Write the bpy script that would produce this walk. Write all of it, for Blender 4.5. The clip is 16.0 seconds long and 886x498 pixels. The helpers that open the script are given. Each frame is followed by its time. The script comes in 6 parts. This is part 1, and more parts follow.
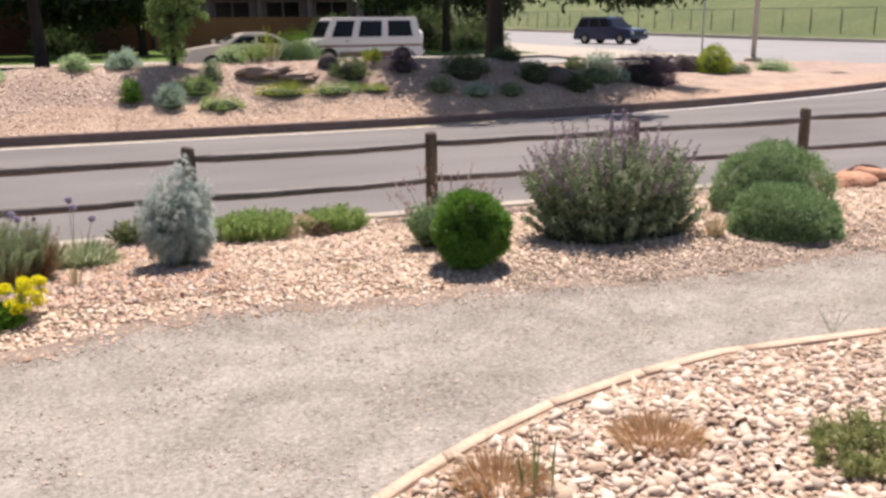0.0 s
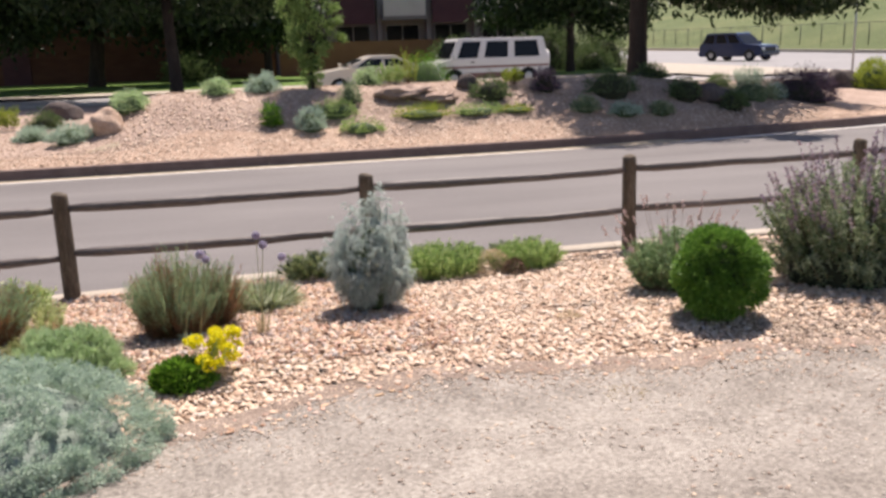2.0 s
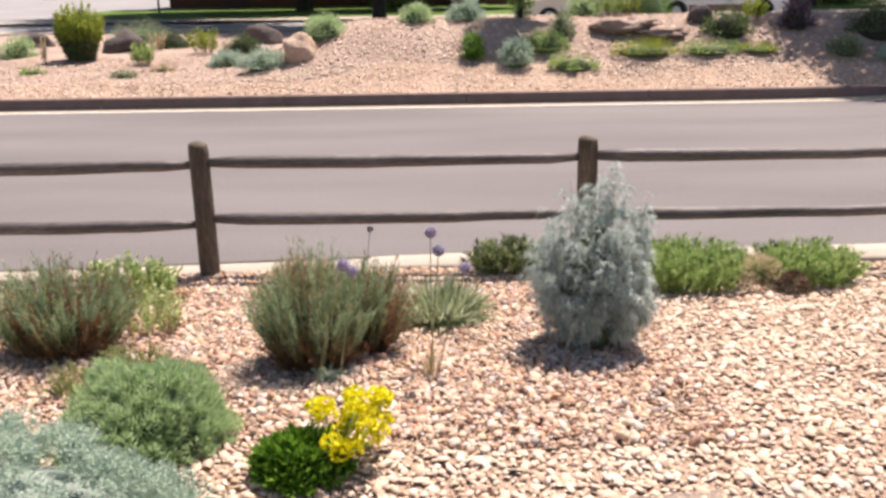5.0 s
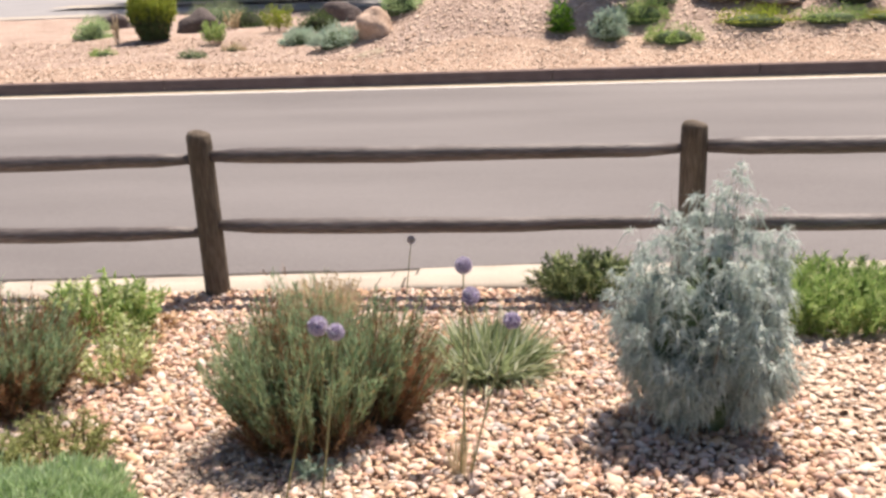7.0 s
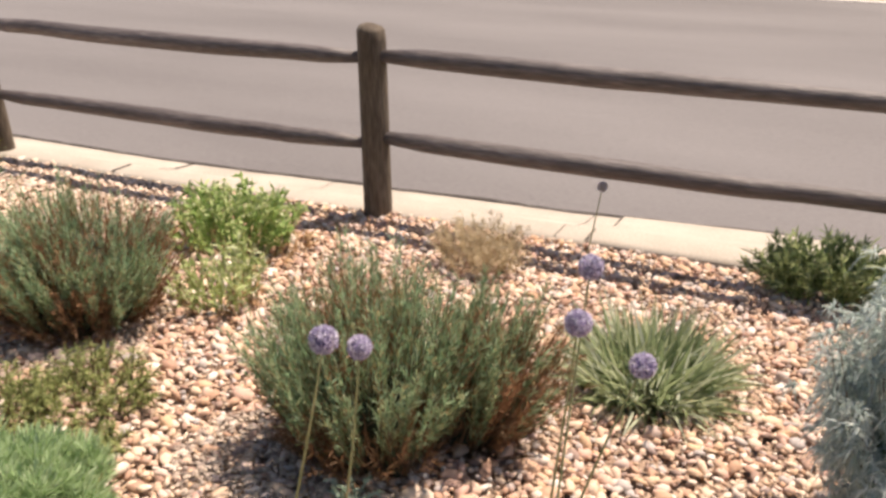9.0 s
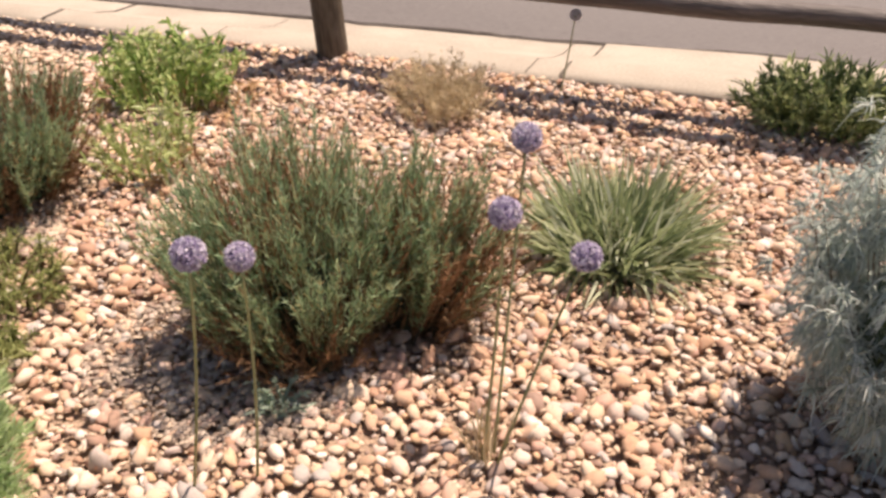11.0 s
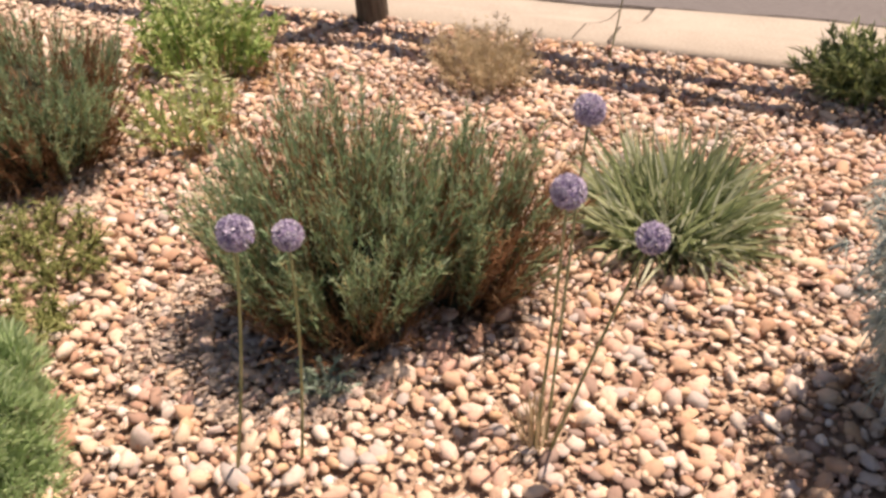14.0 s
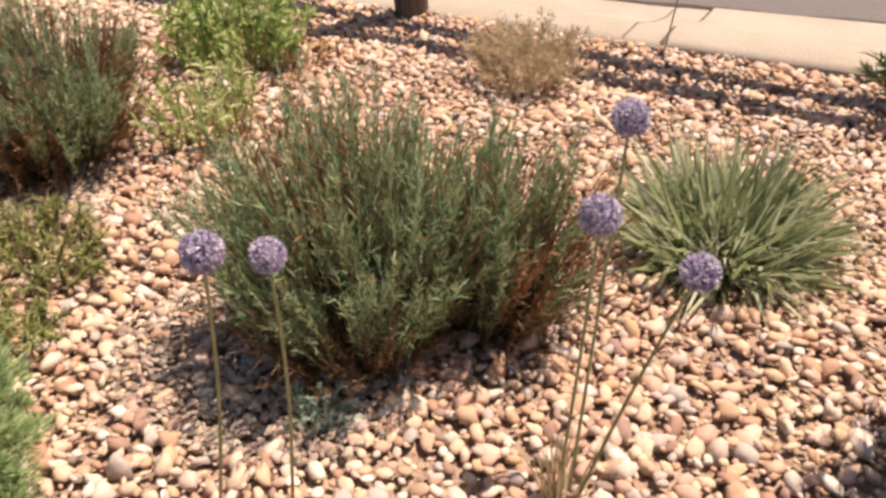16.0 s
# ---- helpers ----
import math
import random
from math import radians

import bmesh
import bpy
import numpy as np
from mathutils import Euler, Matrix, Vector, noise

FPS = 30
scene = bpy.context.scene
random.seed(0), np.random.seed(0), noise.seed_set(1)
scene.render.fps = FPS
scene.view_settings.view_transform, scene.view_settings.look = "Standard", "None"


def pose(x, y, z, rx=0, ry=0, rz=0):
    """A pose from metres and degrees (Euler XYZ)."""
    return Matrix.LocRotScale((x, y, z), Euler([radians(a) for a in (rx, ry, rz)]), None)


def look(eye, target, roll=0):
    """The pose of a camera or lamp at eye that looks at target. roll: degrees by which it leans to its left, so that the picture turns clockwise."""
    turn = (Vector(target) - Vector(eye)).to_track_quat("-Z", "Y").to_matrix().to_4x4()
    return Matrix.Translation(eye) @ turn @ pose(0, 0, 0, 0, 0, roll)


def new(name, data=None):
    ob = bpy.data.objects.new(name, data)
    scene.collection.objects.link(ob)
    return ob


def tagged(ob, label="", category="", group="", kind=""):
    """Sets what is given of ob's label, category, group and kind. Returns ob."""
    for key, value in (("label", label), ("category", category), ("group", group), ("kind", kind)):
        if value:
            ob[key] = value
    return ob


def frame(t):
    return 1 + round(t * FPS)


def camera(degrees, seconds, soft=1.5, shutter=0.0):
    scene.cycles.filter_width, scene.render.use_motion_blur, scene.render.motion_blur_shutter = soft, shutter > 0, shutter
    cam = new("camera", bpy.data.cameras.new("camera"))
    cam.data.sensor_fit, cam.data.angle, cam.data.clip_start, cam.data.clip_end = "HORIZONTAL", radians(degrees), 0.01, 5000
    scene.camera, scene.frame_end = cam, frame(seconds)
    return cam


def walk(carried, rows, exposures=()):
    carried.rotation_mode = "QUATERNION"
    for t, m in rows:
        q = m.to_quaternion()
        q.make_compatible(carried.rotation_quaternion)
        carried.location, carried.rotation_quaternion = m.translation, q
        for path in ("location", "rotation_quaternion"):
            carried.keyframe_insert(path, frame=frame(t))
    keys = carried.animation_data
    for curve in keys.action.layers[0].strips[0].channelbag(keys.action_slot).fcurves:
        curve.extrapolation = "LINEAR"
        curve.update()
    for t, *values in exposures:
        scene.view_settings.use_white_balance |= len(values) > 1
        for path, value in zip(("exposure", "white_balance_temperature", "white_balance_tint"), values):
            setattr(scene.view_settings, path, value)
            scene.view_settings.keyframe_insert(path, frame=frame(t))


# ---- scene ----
cam = camera(54.0, 16.0, soft=3.0)
PATH = [
    (0, (1.825, -8.478, 1.964), (2.502, -6.664, 1.462), -0.6),
    (0.5, (1.725, -8.172, 1.954), (2.362, -6.342, 1.46), -1.4),
    (1, (1.595, -7.882, 1.93), (2.149, -6.027, 1.429), -2.3),
    (1.5, (1.49, -7.585, 1.922), (1.94, -5.688, 1.475), -1.2),
    (2, (1.346, -7.292, 1.881), (1.799, -5.397, 1.432), -1.8),
    (2.5, (1.298, -6.964, 1.881), (1.776, -5.09, 1.37), -2.6),
    (3, (1.294, -6.647, 1.87), (1.63, -4.733, 1.398), -1.3),
    (3.5, (1.327, -6.328, 1.865), (1.597, -4.4, 1.404), -1.2),
    (4, (1.381, -6.004, 1.855), (1.57, -4.074, 1.366), -2.4),
    (4.5, (1.46, -5.67, 1.806), (1.506, -3.739, 1.285), -1.0),
    (4.7, (1.466, -5.554, 1.808), (1.496, -3.64, 1.23), -0.9),
    (6.8, (1.645, -4.278, 1.626), (1.471, -2.378, 1.023), -1.6),
    (7, (1.652, -4.18, 1.623), (1.453, -2.291, 0.998), -2.3),
    (7.5, (1.75, -3.9, 1.581), (1.36, -2.049, 0.932), -1.1),
    (8, (1.808, -3.646, 1.528), (1.354, -1.862, 0.745), -0.6),
    (8.5, (1.83, -3.439, 1.51), (1.311, -1.66, 0.756), 1.2),
    (9, (1.848, -3.287, 1.52), (1.086, -1.632, 0.696), -0.5),
    (9.5, (1.896, -3.102, 1.519), (1.077, -1.578, 0.515), 0.2),
    (10, (1.896, -2.992, 1.491), (1.084, -1.576, 0.334), -2.4),
    (10.2, (1.868, -2.975, 1.495), (1.102, -1.546, 0.325), -2.0),
    (12.3, (1.893, -2.882, 1.425), (1.235, -1.465, 0.176), -4.7),
    (12.5, (1.863, -2.869, 1.446), (1.2, -1.494, 0.153), -4.2),
    (13, (1.826, -2.868, 1.464), (1.128, -1.527, 0.155), -4.1),
    (13.5, (1.831, -2.896, 1.442), (1.084, -1.527, 0.189), -4.3),
    (14, (1.81, -2.892, 1.447), (1.06, -1.508, 0.214), -4.7),
    (14.5, (1.775, -2.846, 1.416), (1.062, -1.441, 0.184), -4.9),
    (15, (1.76, -2.775, 1.379), (1.021, -1.383, 0.147), -5.6),
    (15.5, (1.758, -2.728, 1.331), (0.984, -1.364, 0.09), -5.1),
    (16, (1.774, -2.717, 1.355), (0.929, -1.384, 0.127), -5.1),
]
walk(cam, [(t, look(eye, target, roll)) for t, eye, target, roll in PATH],
     exposures=[(0, 0.61, 6850, 18), (2.5, 0.67, 6900, 19), (4.5, 0.80, 7000, 20), (8, 0.77, 7200, 17), (10, 0.64, 7600, 20), (13, 0.48, 8000, 24), (16, 0.50, 8000, 24)])

# ---------- world, sun, exposure ----------
SUN_EL, SUN_AZ = 64.0, 61.0      # height; azimuth measured from +x towards +y
world = bpy.data.worlds.new("world")
scene.world = world
world.use_nodes = True
wn = world.node_tree.nodes
sky = wn.new("ShaderNodeTexSky")
sky.sky_type = "NISHITA"
sky.sun_disc = False
sky.sun_elevation = radians(SUN_EL)
sky.sun_rotation = radians(90 - SUN_AZ)
wn["Background"].inputs["Strength"].default_value = 0.076
world.node_tree.links.new(sky.outputs["Color"], wn["Background"].inputs["Color"])
sun_data = bpy.data.lights.new("sun", "SUN")
sun_data.energy, sun_data.angle, sun_data.color = 5.0, radians(0.53), (1.0, 0.95, 0.87)
sun = new("sun", sun_data)
sx, sy, sz = (math.cos(radians(SUN_EL)) * math.cos(radians(SUN_AZ)), math.cos(radians(SUN_EL)) * math.sin(radians(SUN_AZ)), math.sin(radians(SUN_EL)))
sun.matrix_world = look((sx * 60, sy * 60, sz * 60), (0, 0, 0))


# ---------- material helpers ----------
def ramp_into(nt, fac, cols):
    r = nt.nodes.new("ShaderNodeValToRGB")
    els = r.color_ramp.elements
    while len(els) < len(cols):
        els.new(0.5)
    for i, c in enumerate(cols):
        els[i].position = i / (len(cols) - 1)
        els[i].color = (*c, 1)
    nt.links.new(fac, r.inputs["Fac"])
    return r.outputs["Color"]


def surface(name, cols, scale=6, fine=60, rough=0.9, bump=0.4, bump_scale=80, metal=0.0, mixfine=0.5, dist=0.01, spec=0.3, stretch=(1, 1, 1), detail=6, local=False):
    """A two-scale noisy surface, at world size (or the object's own size)."""
    m = bpy.data.materials.new(name)
    m.use_nodes = True
    nt = m.node_tree
    b = nt.nodes["Principled BSDF"]
    if local:
        src = nt.nodes.new("ShaderNodeTexCoord").outputs["Object"]
    else:
        src = nt.nodes.new("ShaderNodeNewGeometry").outputs["Position"]
    mp = nt.nodes.new("ShaderNodeMapping")
    mp.inputs["Scale"].default_value = stretch
    nt.links.new(src, mp.inputs["Vector"])
    fields = []
    for s in (scale, fine):
        n = nt.nodes.new("ShaderNodeTexNoise")
        n.inputs["Scale"].default_value, n.inputs["Detail"].default_value = s, detail
        nt.links.new(mp.outputs["Vector"], n.inputs["Vector"])
        fields.append(n.outputs["Fac"])
    mix = nt.nodes.new("ShaderNodeMix")
    mix.inputs["Factor"].default_value = mixfine
    nt.links.new(fields[0], mix.inputs["A"])
    nt.links.new(fields[1], mix.inputs["B"])
    st = nt.nodes.new("ShaderNodeMapRange")
    st.inputs["From Min"].default_value, st.inputs["From Max"].default_value = 0.32, 0.68
    nt.links.new(mix.outputs["Result"], st.inputs["Value"])
    nt.links.new(ramp_into(nt, st.outputs["Result"], cols), b.inputs["Base Color"])
    b.inputs["Roughness"].default_value, b.inputs["Metallic"].default_value = rough, metal
    b.inputs["Specular IOR Level"].default_value = spec
    if bump:
        n = nt.nodes.new("ShaderNodeTexNoise")
        n.inputs["Scale"].default_value, n.inputs["Detail"].default_value = bump_scale, 4
        nt.links.new(mp.outputs["Vector"], n.inputs["Vector"])
        bp = nt.nodes.new("ShaderNodeBump")
        bp.inputs["Strength"].default_value, bp.inputs["Distance"].default_value = bump, dist
        nt.links.new(n.outputs["Fac"], bp.inputs["Height"])
        nt.links.new(bp.outputs["Normal"], b.inputs["Normal"])
    return m


def leafy(name, cols, rough=0.6, through_light=0.35):
    """Leaves, blades and petals: each one its own tone, and light comes through them."""
    m = bpy.data.materials.new(name)
    m.use_nodes = True
    nt = m.node_tree
    b = nt.nodes["Principled BSDF"]
    g = nt.nodes.new("ShaderNodeNewGeometry")
    col = ramp_into(nt, g.outputs["Random Per Island"], cols)
    nt.links.new(col, b.inputs["Base Color"])
    b.inputs["Roughness"].default_value = rough
    b.inputs["Specular IOR Level"].default_value = 0.25
    tr = nt.nodes.new("ShaderNodeBsdfTranslucent")
    nt.links.new(col, tr.inputs["Color"])
    mx = nt.nodes.new("ShaderNodeMixShader")
    mx.inputs["Fac"].default_value = through_light
    out = nt.nodes["Material Output"]
    nt.links.new(b.outputs["BSDF"], mx.inputs[1])
    nt.links.new(tr.outputs["BSDF"], mx.inputs[2])
    nt.links.new(mx.outputs["Shader"], out.inputs["Surface"])
    return m


def stones(name, cols, rough=0.85, by_object=False, bump=0.25):
    """Loose stones: a colour each, mottled."""
    m = bpy.data.materials.new(name)
    m.use_nodes = True
    nt = m.node_tree
    b = nt.nodes["Principled BSDF"]
    rnd = nt.nodes.new("ShaderNodeObjectInfo").outputs["Random"] if by_object else nt.nodes.new("ShaderNodeNewGeometry").outputs["Random Per Island"]
    col = ramp_into(nt, rnd, cols)
    n = nt.nodes.new("ShaderNodeTexNoise")
    n.inputs["Scale"].default_value, n.inputs["Detail"].default_value = 90, 5
    pos = nt.nodes.new("ShaderNodeNewGeometry")
    nt.links.new(pos.outputs["Position"], n.inputs["Vector"])
    mx = nt.nodes.new("ShaderNodeMix")
    mx.data_type, mx.blend_type = "RGBA", "MULTIPLY"
    mx.inputs["Factor"].default_value = 0.55
    nt.links.new(col, mx.inputs[6])
    nt.links.new(ramp_into(nt, n.outputs["Fac"], [(0.45, 0.4, 0.36), (1, 1, 1), (1, 1, 1)]), mx.inputs[7])
    nt.links.new(mx.outputs[2], b.inputs["Base Color"])
    b.inputs["Roughness"].default_value = rough
    b.inputs["Specular IOR Level"].default_value = 0.15
    bp = nt.nodes.new("ShaderNodeBump")
    bp.inputs["Strength"].default_value, bp.inputs["Distance"].default_value = bump, 0.004
    nt.links.new(n.outputs["Fac"], bp.inputs["Height"])
    nt.links.new(bp.outputs["Normal"], b.inputs["Normal"])
    return m


def plain(name, col, rough=0.5, metal=0.0, spec=0.5, coat=0.0, emit=0.0):
    m = bpy.data.materials.new(name)
    m.use_nodes = True
    b = m.node_tree.nodes["Principled BSDF"]
    b.inputs["Base Color"].default_value = (*col, 1)
    b.inputs["Roughness"].default_value, b.inputs["Metallic"].default_value = rough, metal
    b.inputs["Specular IOR Level"].default_value = spec
    b.inputs["Coat Weight"].default_value = coat
    return m


M_ASPHALT = surface("asphalt", [(0.113, 0.104, 0.102), (0.158, 0.147, 0.144), (0.200, 0.187, 0.183)], 0.7, 140, 0.9, 0.5, 220, mixfine=0.45, dist=0.004, stretch=(0.25, 1, 1))
M_ASPHALT_OLD = surface("old_asphalt", [(0.21, 0.203, 0.205), (0.255, 0.248, 0.25), (0.30, 0.293, 0.29)], 0.4, 40, 0.9, 0.2, 60)
M_CONCRETE = surface("concrete", [(0.30, 0.262, 0.215), (0.38, 0.335, 0.28), (0.44, 0.395, 0.335)], 3, 90, 0.9, 0.35, 160, dist=0.003)
M_GUTTER = surface("gutter_concrete", [(0.47, 0.45, 0.43), (0.55, 0.53, 0.51), (0.61, 0.59, 0.57)], 3, 60, 0.9, 0.3, 100, dist=0.003)
M_KERB = surface("kerb_stone", [(0.115, 0.08, 0.072), (0.155, 0.108, 0.096), (0.2, 0.145, 0.128)], 4, 60, 0.9, 0.4, 90, dist=0.004)
M_BED = surface("bed_earth", [(0.27, 0.185, 0.135), (0.39, 0.28, 0.205), (0.50, 0.37, 0.28)], 7, 55, 0.95, 0.9, 70, dist=0.02, mixfine=0.65)
M_FARBED = surface("far_bed_mulch", [(0.26, 0.187, 0.15), (0.395, 0.292, 0.237), (0.51, 0.395, 0.325)], 1.6, 16, 0.95, 1.0, 22, dist=0.05, mixfine=0.6)
M_BORDER = surface("far_border_chips", [(0.27, 0.18, 0.13), (0.40, 0.285, 0.215), (0.52, 0.39, 0.305)], 1.5, 16, 0.95, 0.8, 26, dist=0.03, mixfine=0.55)
M_PATH = surface("path_gravel", [(0.148, 0.129, 0.111), (0.282, 0.253, 0.222), (0.425, 0.39, 0.345)], 3.0, 42, 0.95, 0.8, 110, dist=0.012, mixfine=0.62)
M_EARTH = surface("earth", [(0.25, 0.2, 0.15), (0.36, 0.3, 0.22), (0.42, 0.36, 0.27)], 0.3, 10, 0.95, 0.4, 20)
M_LAWN = surface("lawn", [(0.07, 0.14, 0.025), (0.12, 0.21, 0.04), (0.17, 0.26, 0.06)], 1.0, 30, 0.95, 1.0, 60, dist=0.05)
M_HILL = surface("hill_grass", [(0.068, 0.098, 0.034), (0.105, 0.132, 0.05), (0.165, 0.172, 0.075)], 0.12, 3, 0.95, 0.8, 10, dist=0.1)
M_WOOD = surface("weathered_log", [(0.042, 0.032, 0.03), (0.095, 0.077, 0.072), (0.19, 0.165, 0.155)], 5, 40, 0.6, 0.6, 60, stretch=(0.35, 3, 3), dist=0.005, mixfine=0.5, spec=0.6)
M_POST = surface("weathered_post", [(0.05, 0.037, 0.027), (0.11, 0.085, 0.062), (0.2, 0.165, 0.125)], 5, 40, 0.85, 0.7, 60, stretch=(3, 3, 0.35), dist=0.006, mixfine=0.5)
# bark darkened in colour for trunks in shade and against the sun
M_SHADED_BARK = surface("bark", [(0.018, 0.014, 0.012), (0.038, 0.03, 0.025), (0.065, 0.052, 0.042)], 4, 25, 0.95, 1.0, 30, stretch=(2, 2, 0.4), dist=0.03)
M_TWIG = surface("twig", [(0.1, 0.06, 0.04), (0.17, 0.11, 0.07), (0.24, 0.17, 0.11)], 20, 90, 0.9, 0, 50)
# near-black fill for shrub cores: the shade inside put into the colour
M_SHADECORE = surface("shaded_core", [(0.02, 0.024, 0.014), (0.035, 0.04, 0.022), (0.05, 0.05, 0.03)], 12, 60, 0.95, 0.6, 60)
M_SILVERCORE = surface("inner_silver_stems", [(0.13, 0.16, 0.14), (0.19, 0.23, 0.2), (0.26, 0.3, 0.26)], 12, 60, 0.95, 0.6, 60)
# dark green core fill, with the shade behind the leaves in its colour
M_GREENCORE = surface("shaded_green_core", [(0.05, 0.075, 0.035), (0.08, 0.115, 0.055), (0.11, 0.15, 0.075)], 12, 60, 0.95, 0.6, 60)
L_SILVER = leafy("silver_leaf", [(0.31, 0.39, 0.35), (0.41, 0.49, 0.45), (0.53, 0.60, 0.56), (0.72, 0.77, 0.73)], 0.45, 0.4)
L_GREY = leafy("grey_green_leaf", [(0.30, 0.40, 0.315), (0.37, 0.475, 0.375), (0.43, 0.535, 0.43), (0.50, 0.60, 0.49)], 0.8, 0.35)
L_SANT = leafy("soft_green_leaf", [(0.27, 0.39, 0.18), (0.37, 0.50, 0.25), (0.46, 0.59, 0.33), (0.55, 0.66, 0.41)], 0.65, 0.38)
L_SANT2 = leafy("fresh_green_leaf", [(0.11, 0.18, 0.075), (0.18, 0.28, 0.12), (0.26, 0.37, 0.175), (0.35, 0.46, 0.25)], 0.6, 0.3)
L_BOX = leafy("box_leaf", [(0.045, 0.11, 0.01), (0.085, 0.2, 0.02), (0.14, 0.29, 0.03), (0.2, 0.36, 0.05)], 0.42, 0.35)
L_EPH = leafy("jointed_stem", [(0.12, 0.205, 0.105), (0.20, 0.315, 0.17), (0.30, 0.44, 0.25), (0.45, 0.57, 0.37), (0.34, 0.40, 0.21), (0.39, 0.26, 0.13)], 0.55, 0.35)
L_EPHBASE = leafy("reddish_old_stem", [(0.15, 0.075, 0.04), (0.24, 0.13, 0.065), (0.13, 0.095, 0.06)], 0.7, 0.2)
L_SPK = leafy("strap_leaf", [(0.15, 0.20, 0.10), (0.25, 0.31, 0.16), (0.37, 0.42, 0.23), (0.48, 0.52, 0.34), (0.58, 0.62, 0.5)], 0.4, 0.4)
L_GC = leafy("cover_leaf", [(0.163, 0.264, 0.075), (0.275, 0.408, 0.125), (0.388, 0.516, 0.188), (0.475, 0.528, 0.250)], 0.55, 0.35)
L_KERBLEAF = leafy("narrow_kerb_leaf", [(0.13, 0.18, 0.08), (0.22, 0.28, 0.12), (0.33, 0.39, 0.18), (0.45, 0.49, 0.28)], 0.45, 0.4)
L_DARK = leafy("dark_leaf", [(0.045, 0.08, 0.03), (0.085, 0.135, 0.05), (0.13, 0.19, 0.075), (0.19, 0.23, 0.1)], 0.55, 0.3)
L_SAGE = leafy("sage_leaf", [(0.13, 0.18, 0.09), (0.21, 0.27, 0.15), (0.31, 0.36, 0.22), (0.38, 0.42, 0.28)], 0.6, 0.3)
L_SAGE_TOP = leafy("sage_bush_leaf", [(0.11, 0.165, 0.075), (0.18, 0.245, 0.12), (0.26, 0.33, 0.18), (0.35, 0.40, 0.25), (0.44, 0.47, 0.34)], 0.6, 0.3)
L_PINK = leafy("faded_pink_bloom", [(0.46, 0.32, 0.31), (0.54, 0.41, 0.39), (0.44, 0.35, 0.31)], 0.7, 0.3)
L_BOXFINE = leafy("box_leaf", [(0.06, 0.14, 0.022), (0.10, 0.215, 0.032), (0.15, 0.30, 0.048), (0.23, 0.40, 0.08)], 0.5, 0.28)
L_PURPLE = leafy("purple_spike", [(0.22, 0.16, 0.21), (0.33, 0.25, 0.31), (0.42, 0.34, 0.39), (0.3, 0.21, 0.2)], 0.7, 0.25)
L_ALLIUM = leafy("allium_floret", [(0.34, 0.28, 0.44), (0.46, 0.40, 0.55), (0.62, 0.57, 0.68), (0.84, 0.82, 0.86)], 0.6, 0.35)
L_YELLOW = leafy("yellow_petal", [(0.72, 0.64, 0.01), (0.8, 0.74, 0.02), (0.88, 0.83, 0.06)], 0.6, 0.35)
L_OLIVE = leafy("olive_leaf", [(0.17, 0.2, 0.07), (0.27, 0.3, 0.11), (0.37, 0.4, 0.16)], 0.6, 0.35)
L_FADED = leafy("faded_floret", [(0.5, 0.47, 0.52), (0.62, 0.59, 0.63), (0.74, 0.72, 0.74)], 0.7, 0.4)
L_PALE = leafy("pale_green_leaf", [(0.27, 0.35, 0.12), (0.40, 0.48, 0.19), (0.53, 0.59, 0.30), (0.66, 0.68, 0.44)], 0.55, 0.4)
L_STRAW = leafy("straw", [(0.42, 0.33, 0.20), (0.53, 0.43, 0.28), (0.64, 0.55, 0.39)], 0.7, 0.4)
L_RUST = leafy("rust_grass", [(0.40, 0.235, 0.12), (0.50, 0.32, 0.175), (0.59, 0.43, 0.26)], 0.7, 0.3)
# crown leaves near black: the canopy's own shade is in these tones
L_SHADED_TREE = leafy("tree_leaf", [(0.012, 0.024, 0.011), (0.02, 0.04, 0.016), (0.034, 0.062, 0.022), (0.055, 0.09, 0.032)], 0.5, 0.35)
L_YOUNG = leafy("young_tree_leaf", [(0.09, 0.16, 0.045), (0.15, 0.24, 0.07), (0.22, 0.33, 0.10), (0.31, 0.42, 0.15)], 0.5, 0.45)
L_PLUM = leafy("plum_leaf", [(0.07, 0.045, 0.07), (0.13, 0.085, 0.12), (0.2, 0.14, 0.18)], 0.55, 0.3)
L_LIME = leafy("lime_leaf", [(0.2, 0.27, 0.04), (0.32, 0.38, 0.06), (0.42, 0.47, 0.09)], 0.6, 0.35)

RNG = np.random.default_rng(7)


# ---------- mesh helpers ----------
def np_mesh(name, v, quads=None, tris=None, smooth=False):
    """A mesh from arrays of corners and faces."""
    me = bpy.data.meshes.new(name)
    nq = 0 if quads is None else len(quads)
    nt_ = 0 if tris is None else len(tris)
    me.vertices.add(len(v))
    me.vertices.foreach_set("co", np.asarray(v, np.float32).ravel())
    loops = np.concatenate([np.asarray(a, np.int32).ravel() for a in (quads, tris) if a is not None and len(a)])
    me.loops.add(len(loops))
    me.loops.foreach_set("vertex_index", loops)
    me.polygons.add(nq + nt_)
    starts = np.concatenate([np.arange(nq) * 4, nq * 4 + np.arange(nt_) * 3]).astype(np.int32)
    me.polygons.foreach_set("loop_start", starts)
    if smooth:
        me.polygons.foreach_set("use_smooth", np.ones(nq + nt_, bool))
    me.update(calc_edges=True)
    return me


